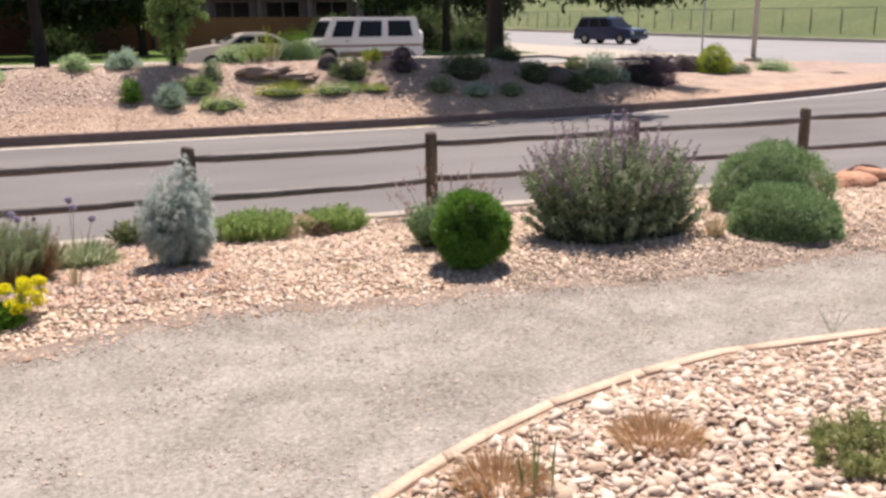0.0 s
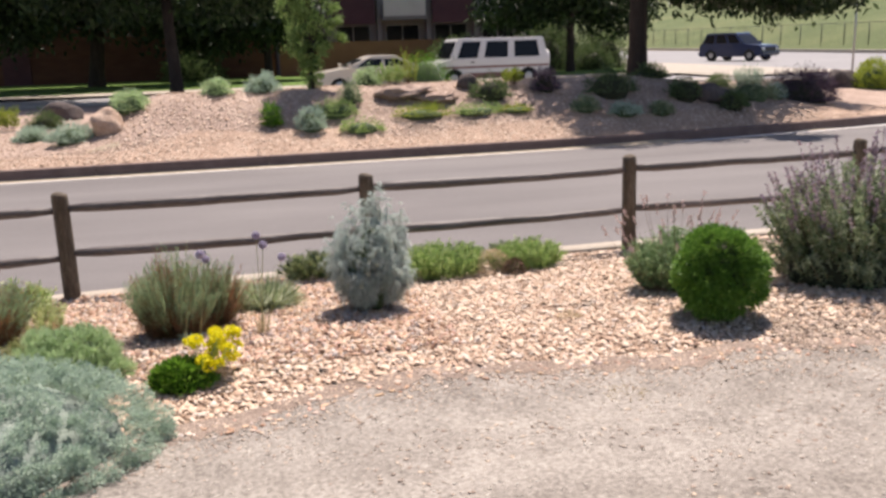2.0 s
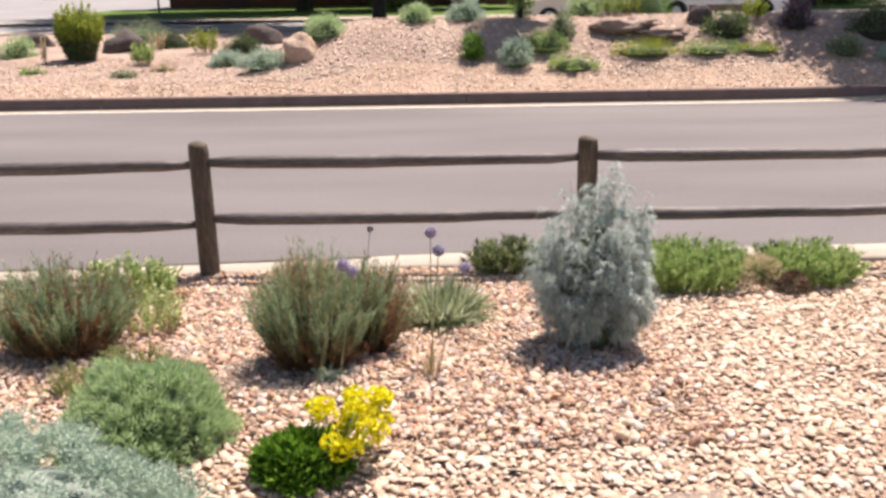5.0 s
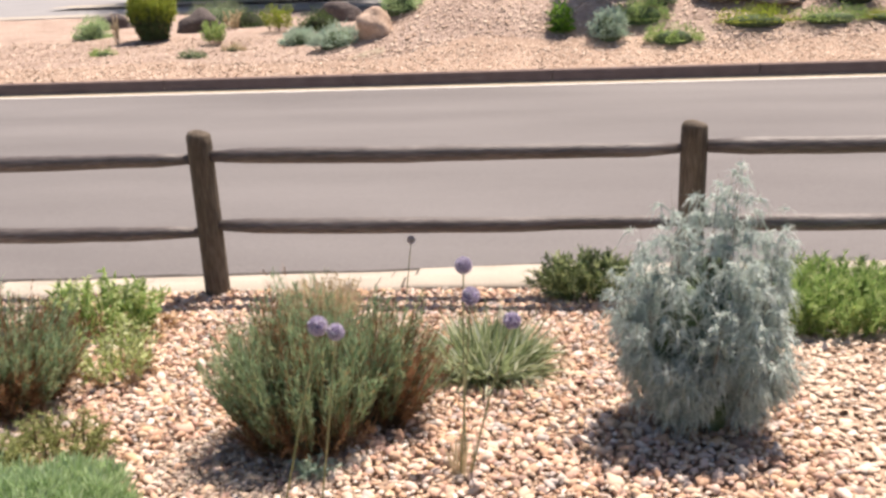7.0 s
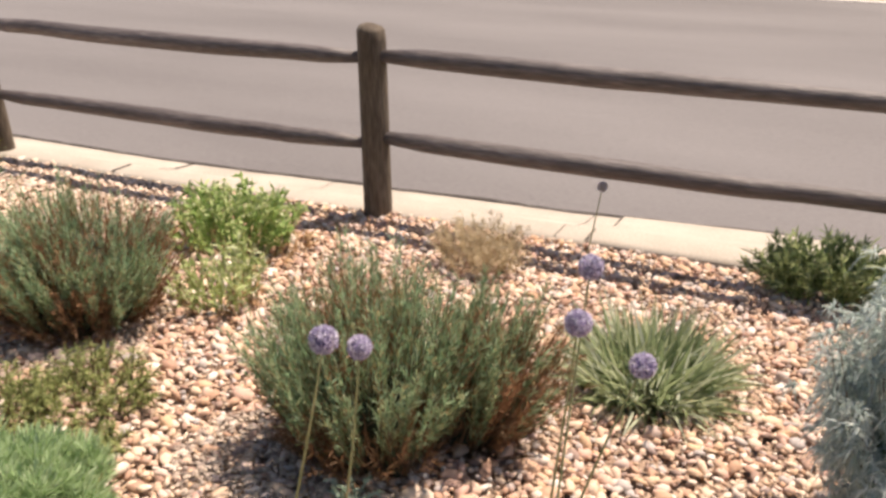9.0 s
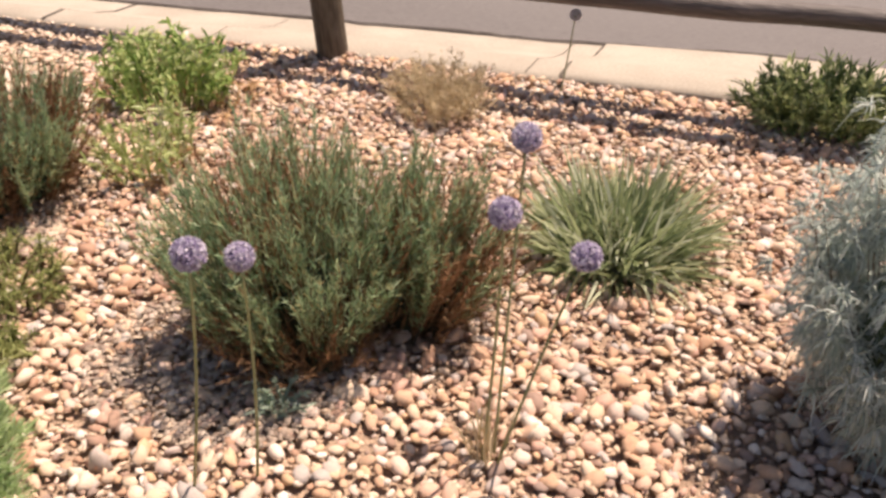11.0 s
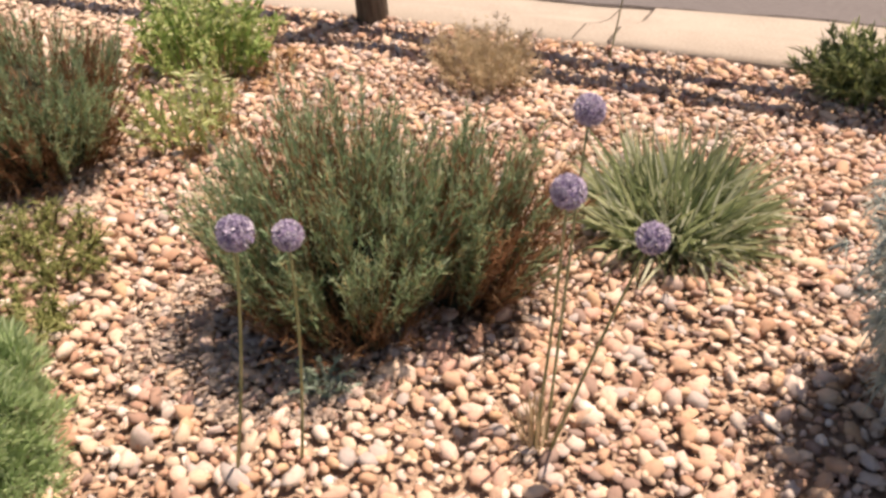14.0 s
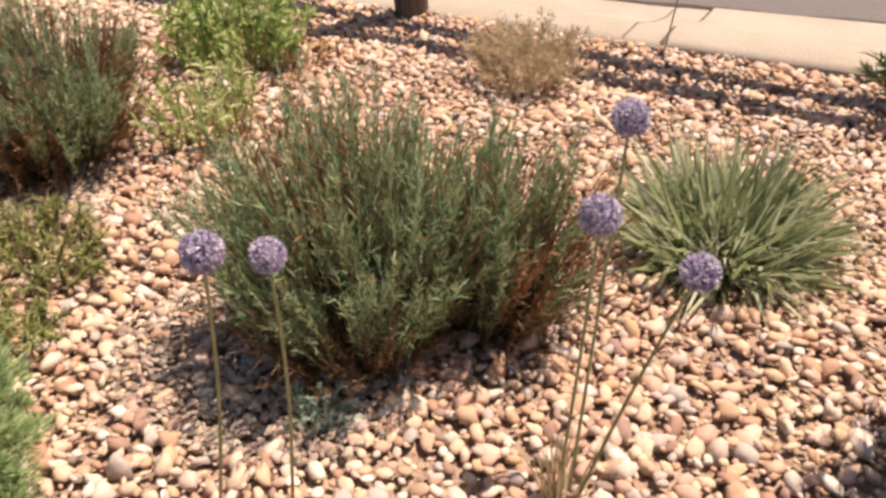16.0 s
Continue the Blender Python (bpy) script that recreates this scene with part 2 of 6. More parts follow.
def part(name, data, material, parent=None, label="", at=None):
    """Links a mesh (or a bmesh) as one object under a thing."""
    if isinstance(data, bmesh.types.BMesh):
        me = bpy.data.meshes.new(name)
        data.to_mesh(me)
        data.free()
    else:
        me = data
    if material is not None and not me.materials:
        me.materials.append(material)
    ob = new(name, me)
    if parent is not None:
        ob.parent = parent
    if at is not None:
        ob.matrix_basis = at
    if label:
        ob["label"] = label
    return ob


def thing(name, m, label, category, group="", kind=""):
    root = new(name)
    root.empty_display_size = 0.1
    root.matrix_basis = m
    return tagged(root, label, category, group, kind)


def unit(a):
    return a / np.maximum(np.linalg.norm(a, axis=1, keepdims=True), 1e-9)


def blades(base, way, length, width, bend=0.0, tip=0.0, root=0.5):
    """Bent tapering leaves as arrays: five corners, a quad and a quad and a tip each."""
    n = len(base)
    side = unit(np.cross(way, RNG.normal(size=(n, 3))))
    L = np.broadcast_to(np.asarray(length, float), (n,))[:, None]
    W = np.broadcast_to(np.asarray(width, float), (n,))[:, None]
    B = np.broadcast_to(np.asarray(bend, float), (n,))[:, None]
    down = np.array([[0, 0, -1.0]])
    rows = []
    for s, w in ((0, root), (0.5, 1.0), (1.0, tip)):
        c = base + way * L * s + down * B * L * s * s
        rows.append((c - side * W * w / 2, c + side * W * w / 2))
    if tip == 0:
        v = np.stack([rows[0][0], rows[0][1], rows[1][0], rows[1][1], rows[2][0]], 1).reshape(-1, 3)
        o = np.arange(n)[:, None] * 5
        return v, o + np.array([[0, 1, 3, 2]]), o + np.array([[2, 3, 4]])
    v = np.stack([rows[0][0], rows[0][1], rows[1][0], rows[1][1], rows[2][0], rows[2][1]], 1).reshape(-1, 3)
    o = np.arange(n)[:, None] * 6
    return v, np.concatenate([o + np.array([[0, 1, 3, 2]]), o + np.array([[2, 3, 5, 4]])]), None


def join_sets(sets):
    vs, qs, ts, o = [], [], [], 0
    for v, q, t in sets:
        vs.append(v)
        if q is not None:
            qs.append(q + o)
        if t is not None:
            ts.append(t + o)
        o += len(v)
    return np.concatenate(vs), np.concatenate(qs) if qs else None, np.concatenate(ts) if ts else None


def tube(points, radii, sides=8, cap=True):
    """A tube through points, as arrays."""
    pts = np.asarray(points, float)
    n = len(pts)
    rad = np.broadcast_to(np.asarray(radii, float), (n,))
    tang = unit(np.gradient(pts, axis=0))
    ref = np.array([0.0, 0, 1]) if abs(tang[0][2]) < 0.8 else np.array([1.0, 0, 0])
    a = unit(np.cross(tang, ref))
    b = np.cross(tang, a)
    ang = np.linspace(0, 2 * math.pi, sides, endpoint=False)
    ring = pts[:, None] + (a[:, None] * np.cos(ang)[None, :, None] + b[:, None] * np.sin(ang)[None, :, None]) * rad[:, None, None]
    v = ring.reshape(-1, 3)
    i, j = np.meshgrid(np.arange(n - 1), np.arange(sides), indexing="ij")
    k = (j + 1) % sides
    q = np.stack([i * sides + j, i * sides + k, (i + 1) * sides + k, (i + 1) * sides + j], -1).reshape(-1, 4)
    t = None
    if cap:
        v = np.concatenate([v, pts[:1], pts[-1:]])
        jj = np.arange(sides)
        kk = (jj + 1) % sides
        t = np.concatenate([np.stack([kk, jj, np.full(sides, n * sides)], -1), np.stack([(n - 1) * sides + jj, (n - 1) * sides + kk, np.full(sides, n * sides + 1)], -1)])
    return v, q, t


def ball(nu=14, nv=9):
    """A unit ball as arrays."""
    u = np.linspace(0, 2 * math.pi, nu, endpoint=False)
    w = np.linspace(-math.pi / 2, math.pi / 2, nv + 2)[1:-1]
    v = np.array([[math.cos(b) * math.cos(a), math.cos(b) * math.sin(a), math.sin(b)] for b in w for a in u] + [[0, 0, -1], [0, 0, 1]])
    i, j = np.meshgrid(np.arange(nv - 1), np.arange(nu), indexing="ij")
    k = (j + 1) % nu
    q = np.stack([i * nu + j, i * nu + k, (i + 1) * nu + k, (i + 1) * nu + j], -1).reshape(-1, 4)
    jj = np.arange(nu)
    kk = (jj + 1) % nu
    t = np.concatenate([np.stack([kk, jj, np.full(nu, nu * nv)], -1), np.stack([(nv - 1) * nu + jj, (nv - 1) * nu + kk, np.full(nu, nu * nv + 1)], -1)])
    return v, q, t


def lump(rx, ry, rz, rough=0.15, seed=0.0, nu=18, nv=11, freq=1.6):
    """An uneven rounded body, as arrays, round the origin."""
    v, q, t = ball(nu, nv)
    k = np.array([1 + rough * noise.noise(Vector(p * freq) + Vector((seed, seed * 1.7, -seed))) * 2 for p in v])
    return v * k[:, None] * np.array([rx, ry, rz]), q, t


def box_bm(x0, x1, y0, y1, z0, z1, bevel=0.0):
    bm = bmesh.new()
    vs = [bm.verts.new((x, y, z)) for z in (z0, z1) for y in (y0, y1) for x in (x0, x1)]
    for f in ((0, 2, 3, 1), (4, 5, 7, 6), (0, 1, 5, 4), (2, 6, 7, 3), (0, 4, 6, 2), (1, 3, 7, 5)):
        bm.faces.new([vs[i] for i in f])
    if bevel:
        bmesh.ops.bevel(bm, geom=list(bm.edges), offset=bevel, segments=2, affect="EDGES", profile=0.6)
    return bm


# ---------- lie of the land ----------
def smooth01(a, b, v):
    s = np.clip((v - a) / (b - a), 0, 1)
    return s * s * (3 - 2 * s)


def kerb_y(x):
    """The far kerb's line: straight, then bending away."""
    d = np.maximum(np.asarray(x, float) - 6, 0)
    return 9.0 + np.where(d < 22, 0.0105 * d * d, 0.0105 * 22 * 22 + 0.462 * (d - 22))


NEAR_Y = [-60, -9, -6, -5.6, -5.1, -4.6, -4, -3.5, -3.2, -2.85, -2.5, -2.2, -1.7, -1.2, -0.6, 0, 0.1, 0.8, 4.5, 9.3]
NEAR_Z = [0.40, 0.36, 0.30, 0.26, 0.21, 0.18, 0.155, 0.135, 0.138, 0.163, 0.178, 0.17, 0.145, 0.1, 0.045, 0, -0.01, -0.15, -0.10, -0.15]


def land(x, y):
    """Height of the open ground."""
    x, y = np.asarray(x, float), np.asarray(y, float)
    k = kerb_y(x)
    near = np.interp(y, NEAR_Y, NEAR_Z)
    d = y - k
    back = np.interp(d, [0, 0.2, 2, 5, 9, 13, 27, 71, 400], [0.03, 0.03, 0.18, 0.4, 0.45, 0.45, 0.6, 1.0, 3.0])
    m = 0.95 * smooth01(-2.6, 0.2, x) * (1 - smooth01(10, 17, x)) * smooth01(9.5, 12.6, y) * (1 - smooth01(13.2, 16.5, y))
    m = m * (1 - 0.25 * smooth01(2, 5, d))
    hill = 0.2 * np.maximum(x - 49 - 0.05 * (y - 29), 0) * (y > 10)
    return np.where(y < k, near, back + m + np.minimum(hill, 16))


def sheet(name, xs, ys, material, lift=0.0, bumps=0.0, freq=1.5, parent=None, zfn=None):
    """A ground sheet over the land; ys may follow x."""
    xs = np.asarray(xs, float)
    rows = [np.full(len(xs), y) if not callable(y) else np.asarray(y(xs), float) for y in ys]
    v = []
    for yr in rows:
        z = (land(xs, yr) if zfn is None else zfn(xs, yr)) + lift
        if bumps:
            z = z + np.array([bumps * noise.noise(Vector((x * freq, y * freq, 3.1))) for x, y in zip(xs, yr)])
        v.append(np.stack([xs, yr, z], -1))
    v = np.concatenate(v)
    nx, ny = len(xs), len(rows)
    i, j = np.meshgrid(np.arange(ny - 1), np.arange(nx - 1), indexing="ij")
    q = np.stack([i * nx + j, i * nx + j + 1, (i + 1) * nx + j + 1, (i + 1) * nx + j], -1).reshape(-1, 4)
    return part(name, np_mesh(name, v, q, smooth=True), material, parent)


def gz(x, y):
    return float(land(x, y))


XF = np.concatenate([[-500, -250, -140, -80], np.arange(-60, 70, 2.0), [80, 110, 160, 280, 500]])
YF = np.concatenate([[-500, -200, -80, -40, -20, -12], np.arange(-9, 9, 0.6), [9.3], np.arange(9.8, 40, 1.2), [45, 55, 70, 90, 130, 200, 320, 500, 900]])
tagged(sheet("ground", XF, YF, M_EARTH, lift=-0.09), "bare dry earth under the gardens and streets", "ground", kind="structure")

# garden bed between the path and the kerb
xs_bed = np.arange(-12, 20.01, 0.12)


def path_far(x):
    """Where the bed meets the path."""
    x = np.asarray(x, float)
    y = np.interp(x, [-12, 0, 0.96, 1.3, 1.6, 2.1, 2.5, 3.05, 3.5, 4.2, 5, 5.7, 6.2, 7.4, 12, 20], [-3.9, -3.6, -3.25, -3.13, -2.98, -2.92, -2.94, -2.98, -3.03, -3.08, -3.18, -3.24, -3.25, -3.17, -3.4, -4])
    return y + 0.03 * np.sin(x * 3.1) + 0.02 * np.sin(x * 7.7 + 1)


def path_near(x):
    """The edging along the path's other side."""
    x = np.asarray(x, float)
    return np.interp(x, [-12, -0.05, 1.49, 2.31, 2.64, 3.155, 3.63, 4.22, 4.81, 5.86, 7.35, 20], [-9.2, -8.19, -6.86, -5.99, -5.68, -5.34, -5.10, -4.92, -4.82, -4.90, -5.19, -8])


bed_rows = [(lambda x, s=s: path_far(x) * (1 - s) + 0.07 * s) for s in np.linspace(0, 1, 44)]
tagged(sheet("garden_bed", xs_bed, bed_rows, M_BED, lift=-0.012, bumps=0.012, freq=3), "sandy gravel garden bed beneath loose pebbles", "garden bed", kind="structure")
path_rows = [(lambda x, s=s: path_near(x) * (1 - s) + path_far(x) * s) for s in np.linspace(0, 1, 26)]
tagged(sheet("path", np.arange(-12, 20.01, 0.2), path_rows, M_PATH, lift=0.0, bumps=0.012, freq=2.2), "grey-tan crushed gravel garden path", "path", kind="structure")
M_LITTER = surface("leaf_litter_soil", [(0.16, 0.117, 0.09), (0.25, 0.192, 0.155), (0.36, 0.29, 0.24)], 5, 60, 0.95, 0.9, 80, dist=0.012, mixfine=0.6)
xs_lit = np.arange(-4, 11, 0.025)
lw = np.array([0.06 + 0.10 * noise.noise(Vector((x * 1.3, 7, 0))) + 0.10 * noise.noise(Vector((x * 6, 2, 0))) + 0.07 * noise.noise(Vector((x * 17, 5, 0))) for x in xs_lit])
lit_rows = [(lambda x, s=s: path_far(x) + 0.05 - (np.maximum(lw, -0.02) + 0.10) * (1 - s)) for s in np.linspace(0, 1, 6)]
tagged(sheet("litter_edge", xs_lit, lit_rows, M_LITTER, lift=0.003, bumps=0.012, freq=2.2), "brown soil and litter where bed meets path", "soil", kind="structure")
south_rows = [(lambda x, s=s: path_near(x) * s + -12 * (1 - s)) for s in np.linspace(0, 1, 16)]
tagged(sheet("stone_bed", np.arange(-12, 20.01, 0.3), south_rows, M_BED, lift=0.0, bumps=0.015, freq=2), "raised bed covered with flat buff stones", "garden bed", kind="structure")

# street
XR = np.concatenate([[-400, -150, -60, -30], np.arange(-20, 40, 0.5), [45, 55, 70]])
road_rows = [(lambda x, s=s: 0.45 * (1 - s) + (kerb_y(x) - 0.02) * s) for s in np.linspace(0, 1, 14)]


def road_z(x, y):
    s = np.clip((y - 0.79) / (kerb_y(x) - 0.79), 0, 1)
    return -0.15 + 0.05 * (1 - (2 * s - 1) ** 2)


tagged(sheet("road", XR, road_rows, M_ASPHALT, zfn=road_z), "smooth grey asphalt street", "road", kind="structure")
gut_rows = [(lambda x, s=s: (kerb_y(x) - 0.27) * (1 - s) + (kerb_y(x) + 0.02) * s) for s in (0, 0.5, 1)]
tagged(sheet("gutter", XR, gut_rows, M_GUTTER, lift=0.006, zfn=road_z), "pale concrete gutter strip by the kerb", "gutter", kind="structure")


def strip(name, xs, prof, line, material, parent=None):
    """A profile of (offset, height) carried along a line y = line(x)."""
    xs = np.asarray(xs, float)
    cols = [np.stack([xs, line(xs) + o, np.full(len(xs), h)], -1) for o, h in prof]
    v = np.concatenate(cols)
    n, k = len(xs), len(prof)
    i, j = np.meshgrid(np.arange(k - 1), np.arange(n - 1), indexing="ij")
    q = np.stack([i * n + j, i * n + j + 1, (i + 1) * n + j + 1, (i + 1) * n + j], -1).reshape(-1, 4)
    return part(name, np_mesh(name, v, q), material, parent)


far_kerb = tagged(new("kerb"), "low dark brown stone kerb along the planted strip", "kerb", kind="structure")
edges = np.concatenate([np.arange(-40, 40, 3.0), [46, 52, 60]])
for a, b in zip(edges[:-1], edges[1:]):
    xs = np.linspace(a + 0.006, b - 0.006, 7)
    strip("kerb_stone", xs, [(0.0, -0.2), (0.0, 0.035), (0.02, 0.055), (0.15, 0.055), (0.17, 0.035), (0.17, -0.1)], kerb_y, M_KERB, far_kerb)

near_kerb = tagged(new("gutter_pan"), "pale concrete rolled kerb and gutter in jointed slabs", "kerb", kind="structure")
slab_x = np.arange(0.985 - 2.55 * 8, 26, 2.55)
for a, b in zip(slab_x[:-1], slab_x[1:]):
    xs = np.linspace(a + 0.006, b - 0.006, 5)
    y_in, y_out = np.interp(xs, [-3, -1, 0.2, 1.5, 5], [-0.09, -0.06, 0.02, 0.06, 0.08]), np.interp(xs, [-3, -1.7, -0.5, 0.7, 1.7, 5], [0.57, 0.57, 0.66, 0.73, 0.83, 0.88])
    cols = [np.stack([xs, y_in * (1 - s) + y_out * s, np.full(5, h + (0.012 if a > 0.5 else 0.0))], -1) for s, h in ((0, -0.2), (0, 0.0), (0.05, 0.012), (0.24, 0.008), (0.54, -0.08), (0.75, -0.125), (0.985, -0.142), (1, -0.2))]
    i, j = np.meshgrid(np.arange(7), np.arange(4), indexing="ij")
    part("kerb_slab", np_mesh("kerb_slab", np.concatenate(cols), np.stack([i * 5 + j, i * 5 + j + 1, (i + 1) * 5 + j + 1, (i + 1) * 5 + j], -1).reshape(-1, 4)), M_CONCRETE, near_kerb)

M_JOINT = surface("kerb_joint", [(0.06, 0.05, 0.042), (0.1, 0.085, 0.07), (0.16, 0.135, 0.11)], 10, 60, 0.9, 0.5, 60)
for x, w in [(x, 0.012) for x in slab_x] + [(0.84, 0.003), (-0.62, 0.002)]:
    y_in, y_out = np.interp(x, [-3, -1, 0.2, 1.5, 5], [-0.09, -0.06, 0.02, 0.06, 0.08]), np.interp(x, [-3, -1.7, -0.5, 0.7, 1.7, 5], [0.57, 0.57, 0.66, 0.73, 0.83, 0.88])
    v, q = [], []
    for s_, h in ((0.03, 0.009), (0.05, 0.014), (0.24, 0.010), (0.54, -0.078), (0.75, -0.123), (0.985, -0.140)):
        o = 0.012 * noise.noise(Vector((x * 3, s_ * 4, 0)))
        v += [(x - w + o, y_in * (1 - s_) + y_out * s_, h), (x + w + o, y_in * (1 - s_) + y_out * s_, h)]
    part("joint", np_mesh("joint", np.array(v), np.array([[2 * k, 2 * k + 1, 2 * k + 3, 2 * k + 2] for k in range(5)])), M_JOINT, near_kerb, "dark joint line")
# ragged dark seam where asphalt meets the gutter
M_SEAM = surface("seam_tar", [(0.035, 0.03, 0.028), (0.06, 0.05, 0.045), (0.1, 0.085, 0.075)], 10, 60, 0.9, 0.5, 60)
xs = np.arange(-14, 16, 0.03)
yo = np.interp(xs, [-3, -1.7, -0.5, 0.7, 1.7, 5], [0.57, 0.57, 0.66, 0.73, 0.83, 0.88])
j1 = np.array([noise.noise(Vector((x * 2.2, 0, 0))) * 0.02 + noise.noise(Vector((x * 11, 3, 0))) * 0.012 for x in xs])
j2 = np.array([abs(noise.noise(Vector((x * 3.1, 9, 0)))) * 0.022 + abs(noise.noise(Vector((x * 17, 5, 0)))) * 0.012 for x in xs])
v = np.concatenate([np.stack([xs, yo - 0.004 + j1 - j2, np.full(len(xs), -0.1385)], -1), np.stack([xs, yo + 0.02 + j1 + j2 * 0.6, np.full(len(xs), -0.1395)], -1)])
k = np.arange(len(xs) - 1)
tagged(part("gutter_seam", np_mesh("gutter_seam", v, np.stack([k, k + 1, k + 1 + len(xs), k + len(xs)], -1)), M_SEAM), "dark ragged seam between asphalt and concrete gutter", "seam", kind="structure")

# planted strip and what lies behind it
xs_far = np.arange(-40, 34.01, 0.5)


def bed_end(x):
    return np.interp(x, [-40, -12, 12, 20, 27, 34], [22, 22, 22, 21, 19, 17]) + 0.2 + np.maximum(kerb_y(x) - 15, 0)


border_rows = [(lambda x, s=s: (kerb_y(x) + 0.165) * (1 - s) + (kerb_y(x) + 1.35 + 0.25 * np.sin(x * 0.9) + 0.12 * np.sin(x * 2.3)) * s) for s in np.linspace(0, 1, 8)]
tagged(sheet("chip_border", np.arange(-40, 34.01, 0.25), border_rows, M_BORDER, lift=0.012, bumps=0.02, freq=1.2), "orange-tan chip border along the kerb", "garden bed", kind="structure")
far_rows = [(lambda x, s=s: (kerb_y(x) + 0.16) * (1 - s) + bed_end(x) * s) for s in np.linspace(0, 1, 44)]
tagged(sheet("planting_strip", xs_far, far_rows, M_FARBED, lift=-0.004, bumps=0.035, freq=1.2), "mounded bed of tan wood chips across the street", "garden bed", kind="structure")
tagged(sheet("back_street", np.arange(-150, 52, 4.0), np.concatenate([np.arange(18, 40, 2.0), np.arange(40, 131, 10.0)]), M_ASPHALT_OLD, lift=-0.05), "sun-bleached pale asphalt side streets", "road", kind="structure")


# ---------- fence ----------
fence = thing("fence", Matrix(), "weathered brown round-log post and rail fence beside the kerb", "fence")
SPAN = 2.44


def base_rise(x):
    return 0.008 * max(x - 3, 0)


post_v = tube([(0, 0, -0.3), (0, 0, 0.0), (0.002, 0, 0.4), (0, 0.003, 0.80), (0, 0, 0.845), (0.001, 0, 0.859), (0.003, 0, 0.867)], [0.066, 0.066, 0.064, 0.063, 0.061, 0.051, 0.026], 16)
post_me = np_mesh("post", *post_v, smooth=True)
for k in range(-4, 9):
    x = k * SPAN
    part("post", post_me, M_POST, fence, at=pose(x, 0.01, base_rise(x), RNG.uniform(-1, 1), RNG.uniform(-1.0, 1.0), RNG.uniform(0, 360)))
    for h in ((0.734, 0.374) if k == 0 else (0.742, 0.372) if k > 0 else (0.722, 0.336)):
        n = 13
        px = np.linspace(0.055, SPAN - 0.055, n)
        wob = np.cumsum(RNG.normal(0, 0.0027, n))
        wob -= np.linspace(wob[0], wob[-1], n)
        sag = -0.018 * np.sin(np.linspace(0, math.pi, n)) * RNG.uniform(0.1, 0.8)
        pts = np.stack([px, 0.01 + wob * 0.8, sag + wob], -1)
        r = 0.040 + 0.004 * np.sin(np.linspace(0, 5, n) + k) - 0.012 * (np.abs(np.linspace(-1, 1, n)) > 0.95)
        rail = np_mesh("rail", *tube(pts, r, 12), smooth=True)
        part("rail", rail, M_WOOD, fence, at=Matrix.Translation((x, 0, h + base_rise(x) + RNG.uniform(-0.004, 0.004))))


# ---------- plants ----------
def on_dome(n, rx, ry, rz, low=-0.1):
    """Points spread over the upper part of an ellipsoid, and the way out of it."""
    z = RNG.uniform(low, 1, n)
    a = RNG.uniform(0, 2 * math.pi, n)
    r = np.sqrt(np.maximum(1 - z * z, 0))
    p = np.stack([r * np.cos(a), r * np.sin(a), z], -1)
    return p * np.array([rx, ry, rz]), unit(p / np.array([rx, ry, rz]))


def mound(name, x, y, rx, ry, h, n, leaf, wide, mat, core, label, category="shrub", clusters=60, up=0.35, spread=0.6, low=-0.05, sink=0.0, puff=0.16, seed=None, bend=0.2, group="", relief=0.05):
    """A rounded shrub of many small leaves in soft tufts, over a solid core darker than the leaves."""
    root = thing(name, Matrix.Translation((x, y, gz(x, y) - sink)), label, category, group)
    sd = x * 3.7 + y if seed is None else seed
    part("inner_core", np_mesh("inner_core", *lump(rx * 0.74, ry * 0.74, h * 0.74, 0.07, sd), smooth=True), core, root)
    cc, cn = on_dome(clusters, rx * 0.9, ry * 0.9, h * 0.9, low)
    k = np.array([1 + 0.22 * noise.noise(Vector(p / max(rx, h)) * 1.6 + Vector((sd, 0, 0))) for p in cc])
    cc = cc * k[:, None] * RNG.uniform(1 - relief, 1 + relief * 0.4, (clusters, 1))
    per = max(n // clusters, 1)
    pick = np.repeat(np.arange(clusters), per)
    size = puff * max(rx, h) * RNG.uniform(0.6, 1.3, clusters)
    off = unit(RNG.normal(size=(len(pick), 3))) * (RNG.uniform(0, 1, len(pick)) ** 0.5 * size[pick])[:, None]
    pts = cc[pick] + off
    way = unit(cn[pick] * (1 - spread) + unit(off) * spread + np.array([0, 0, up]))
    pts[:, 2] = np.maximum(pts[:, 2], 0.01 + sink)
    part("foliage", np_mesh("foliage", *blades(pts, way, leaf * RNG.uniform(0.6, 1.3, len(pts)), wide * RNG.uniform(0.7, 1.3, len(pts)), bend)), mat, root)
    return root


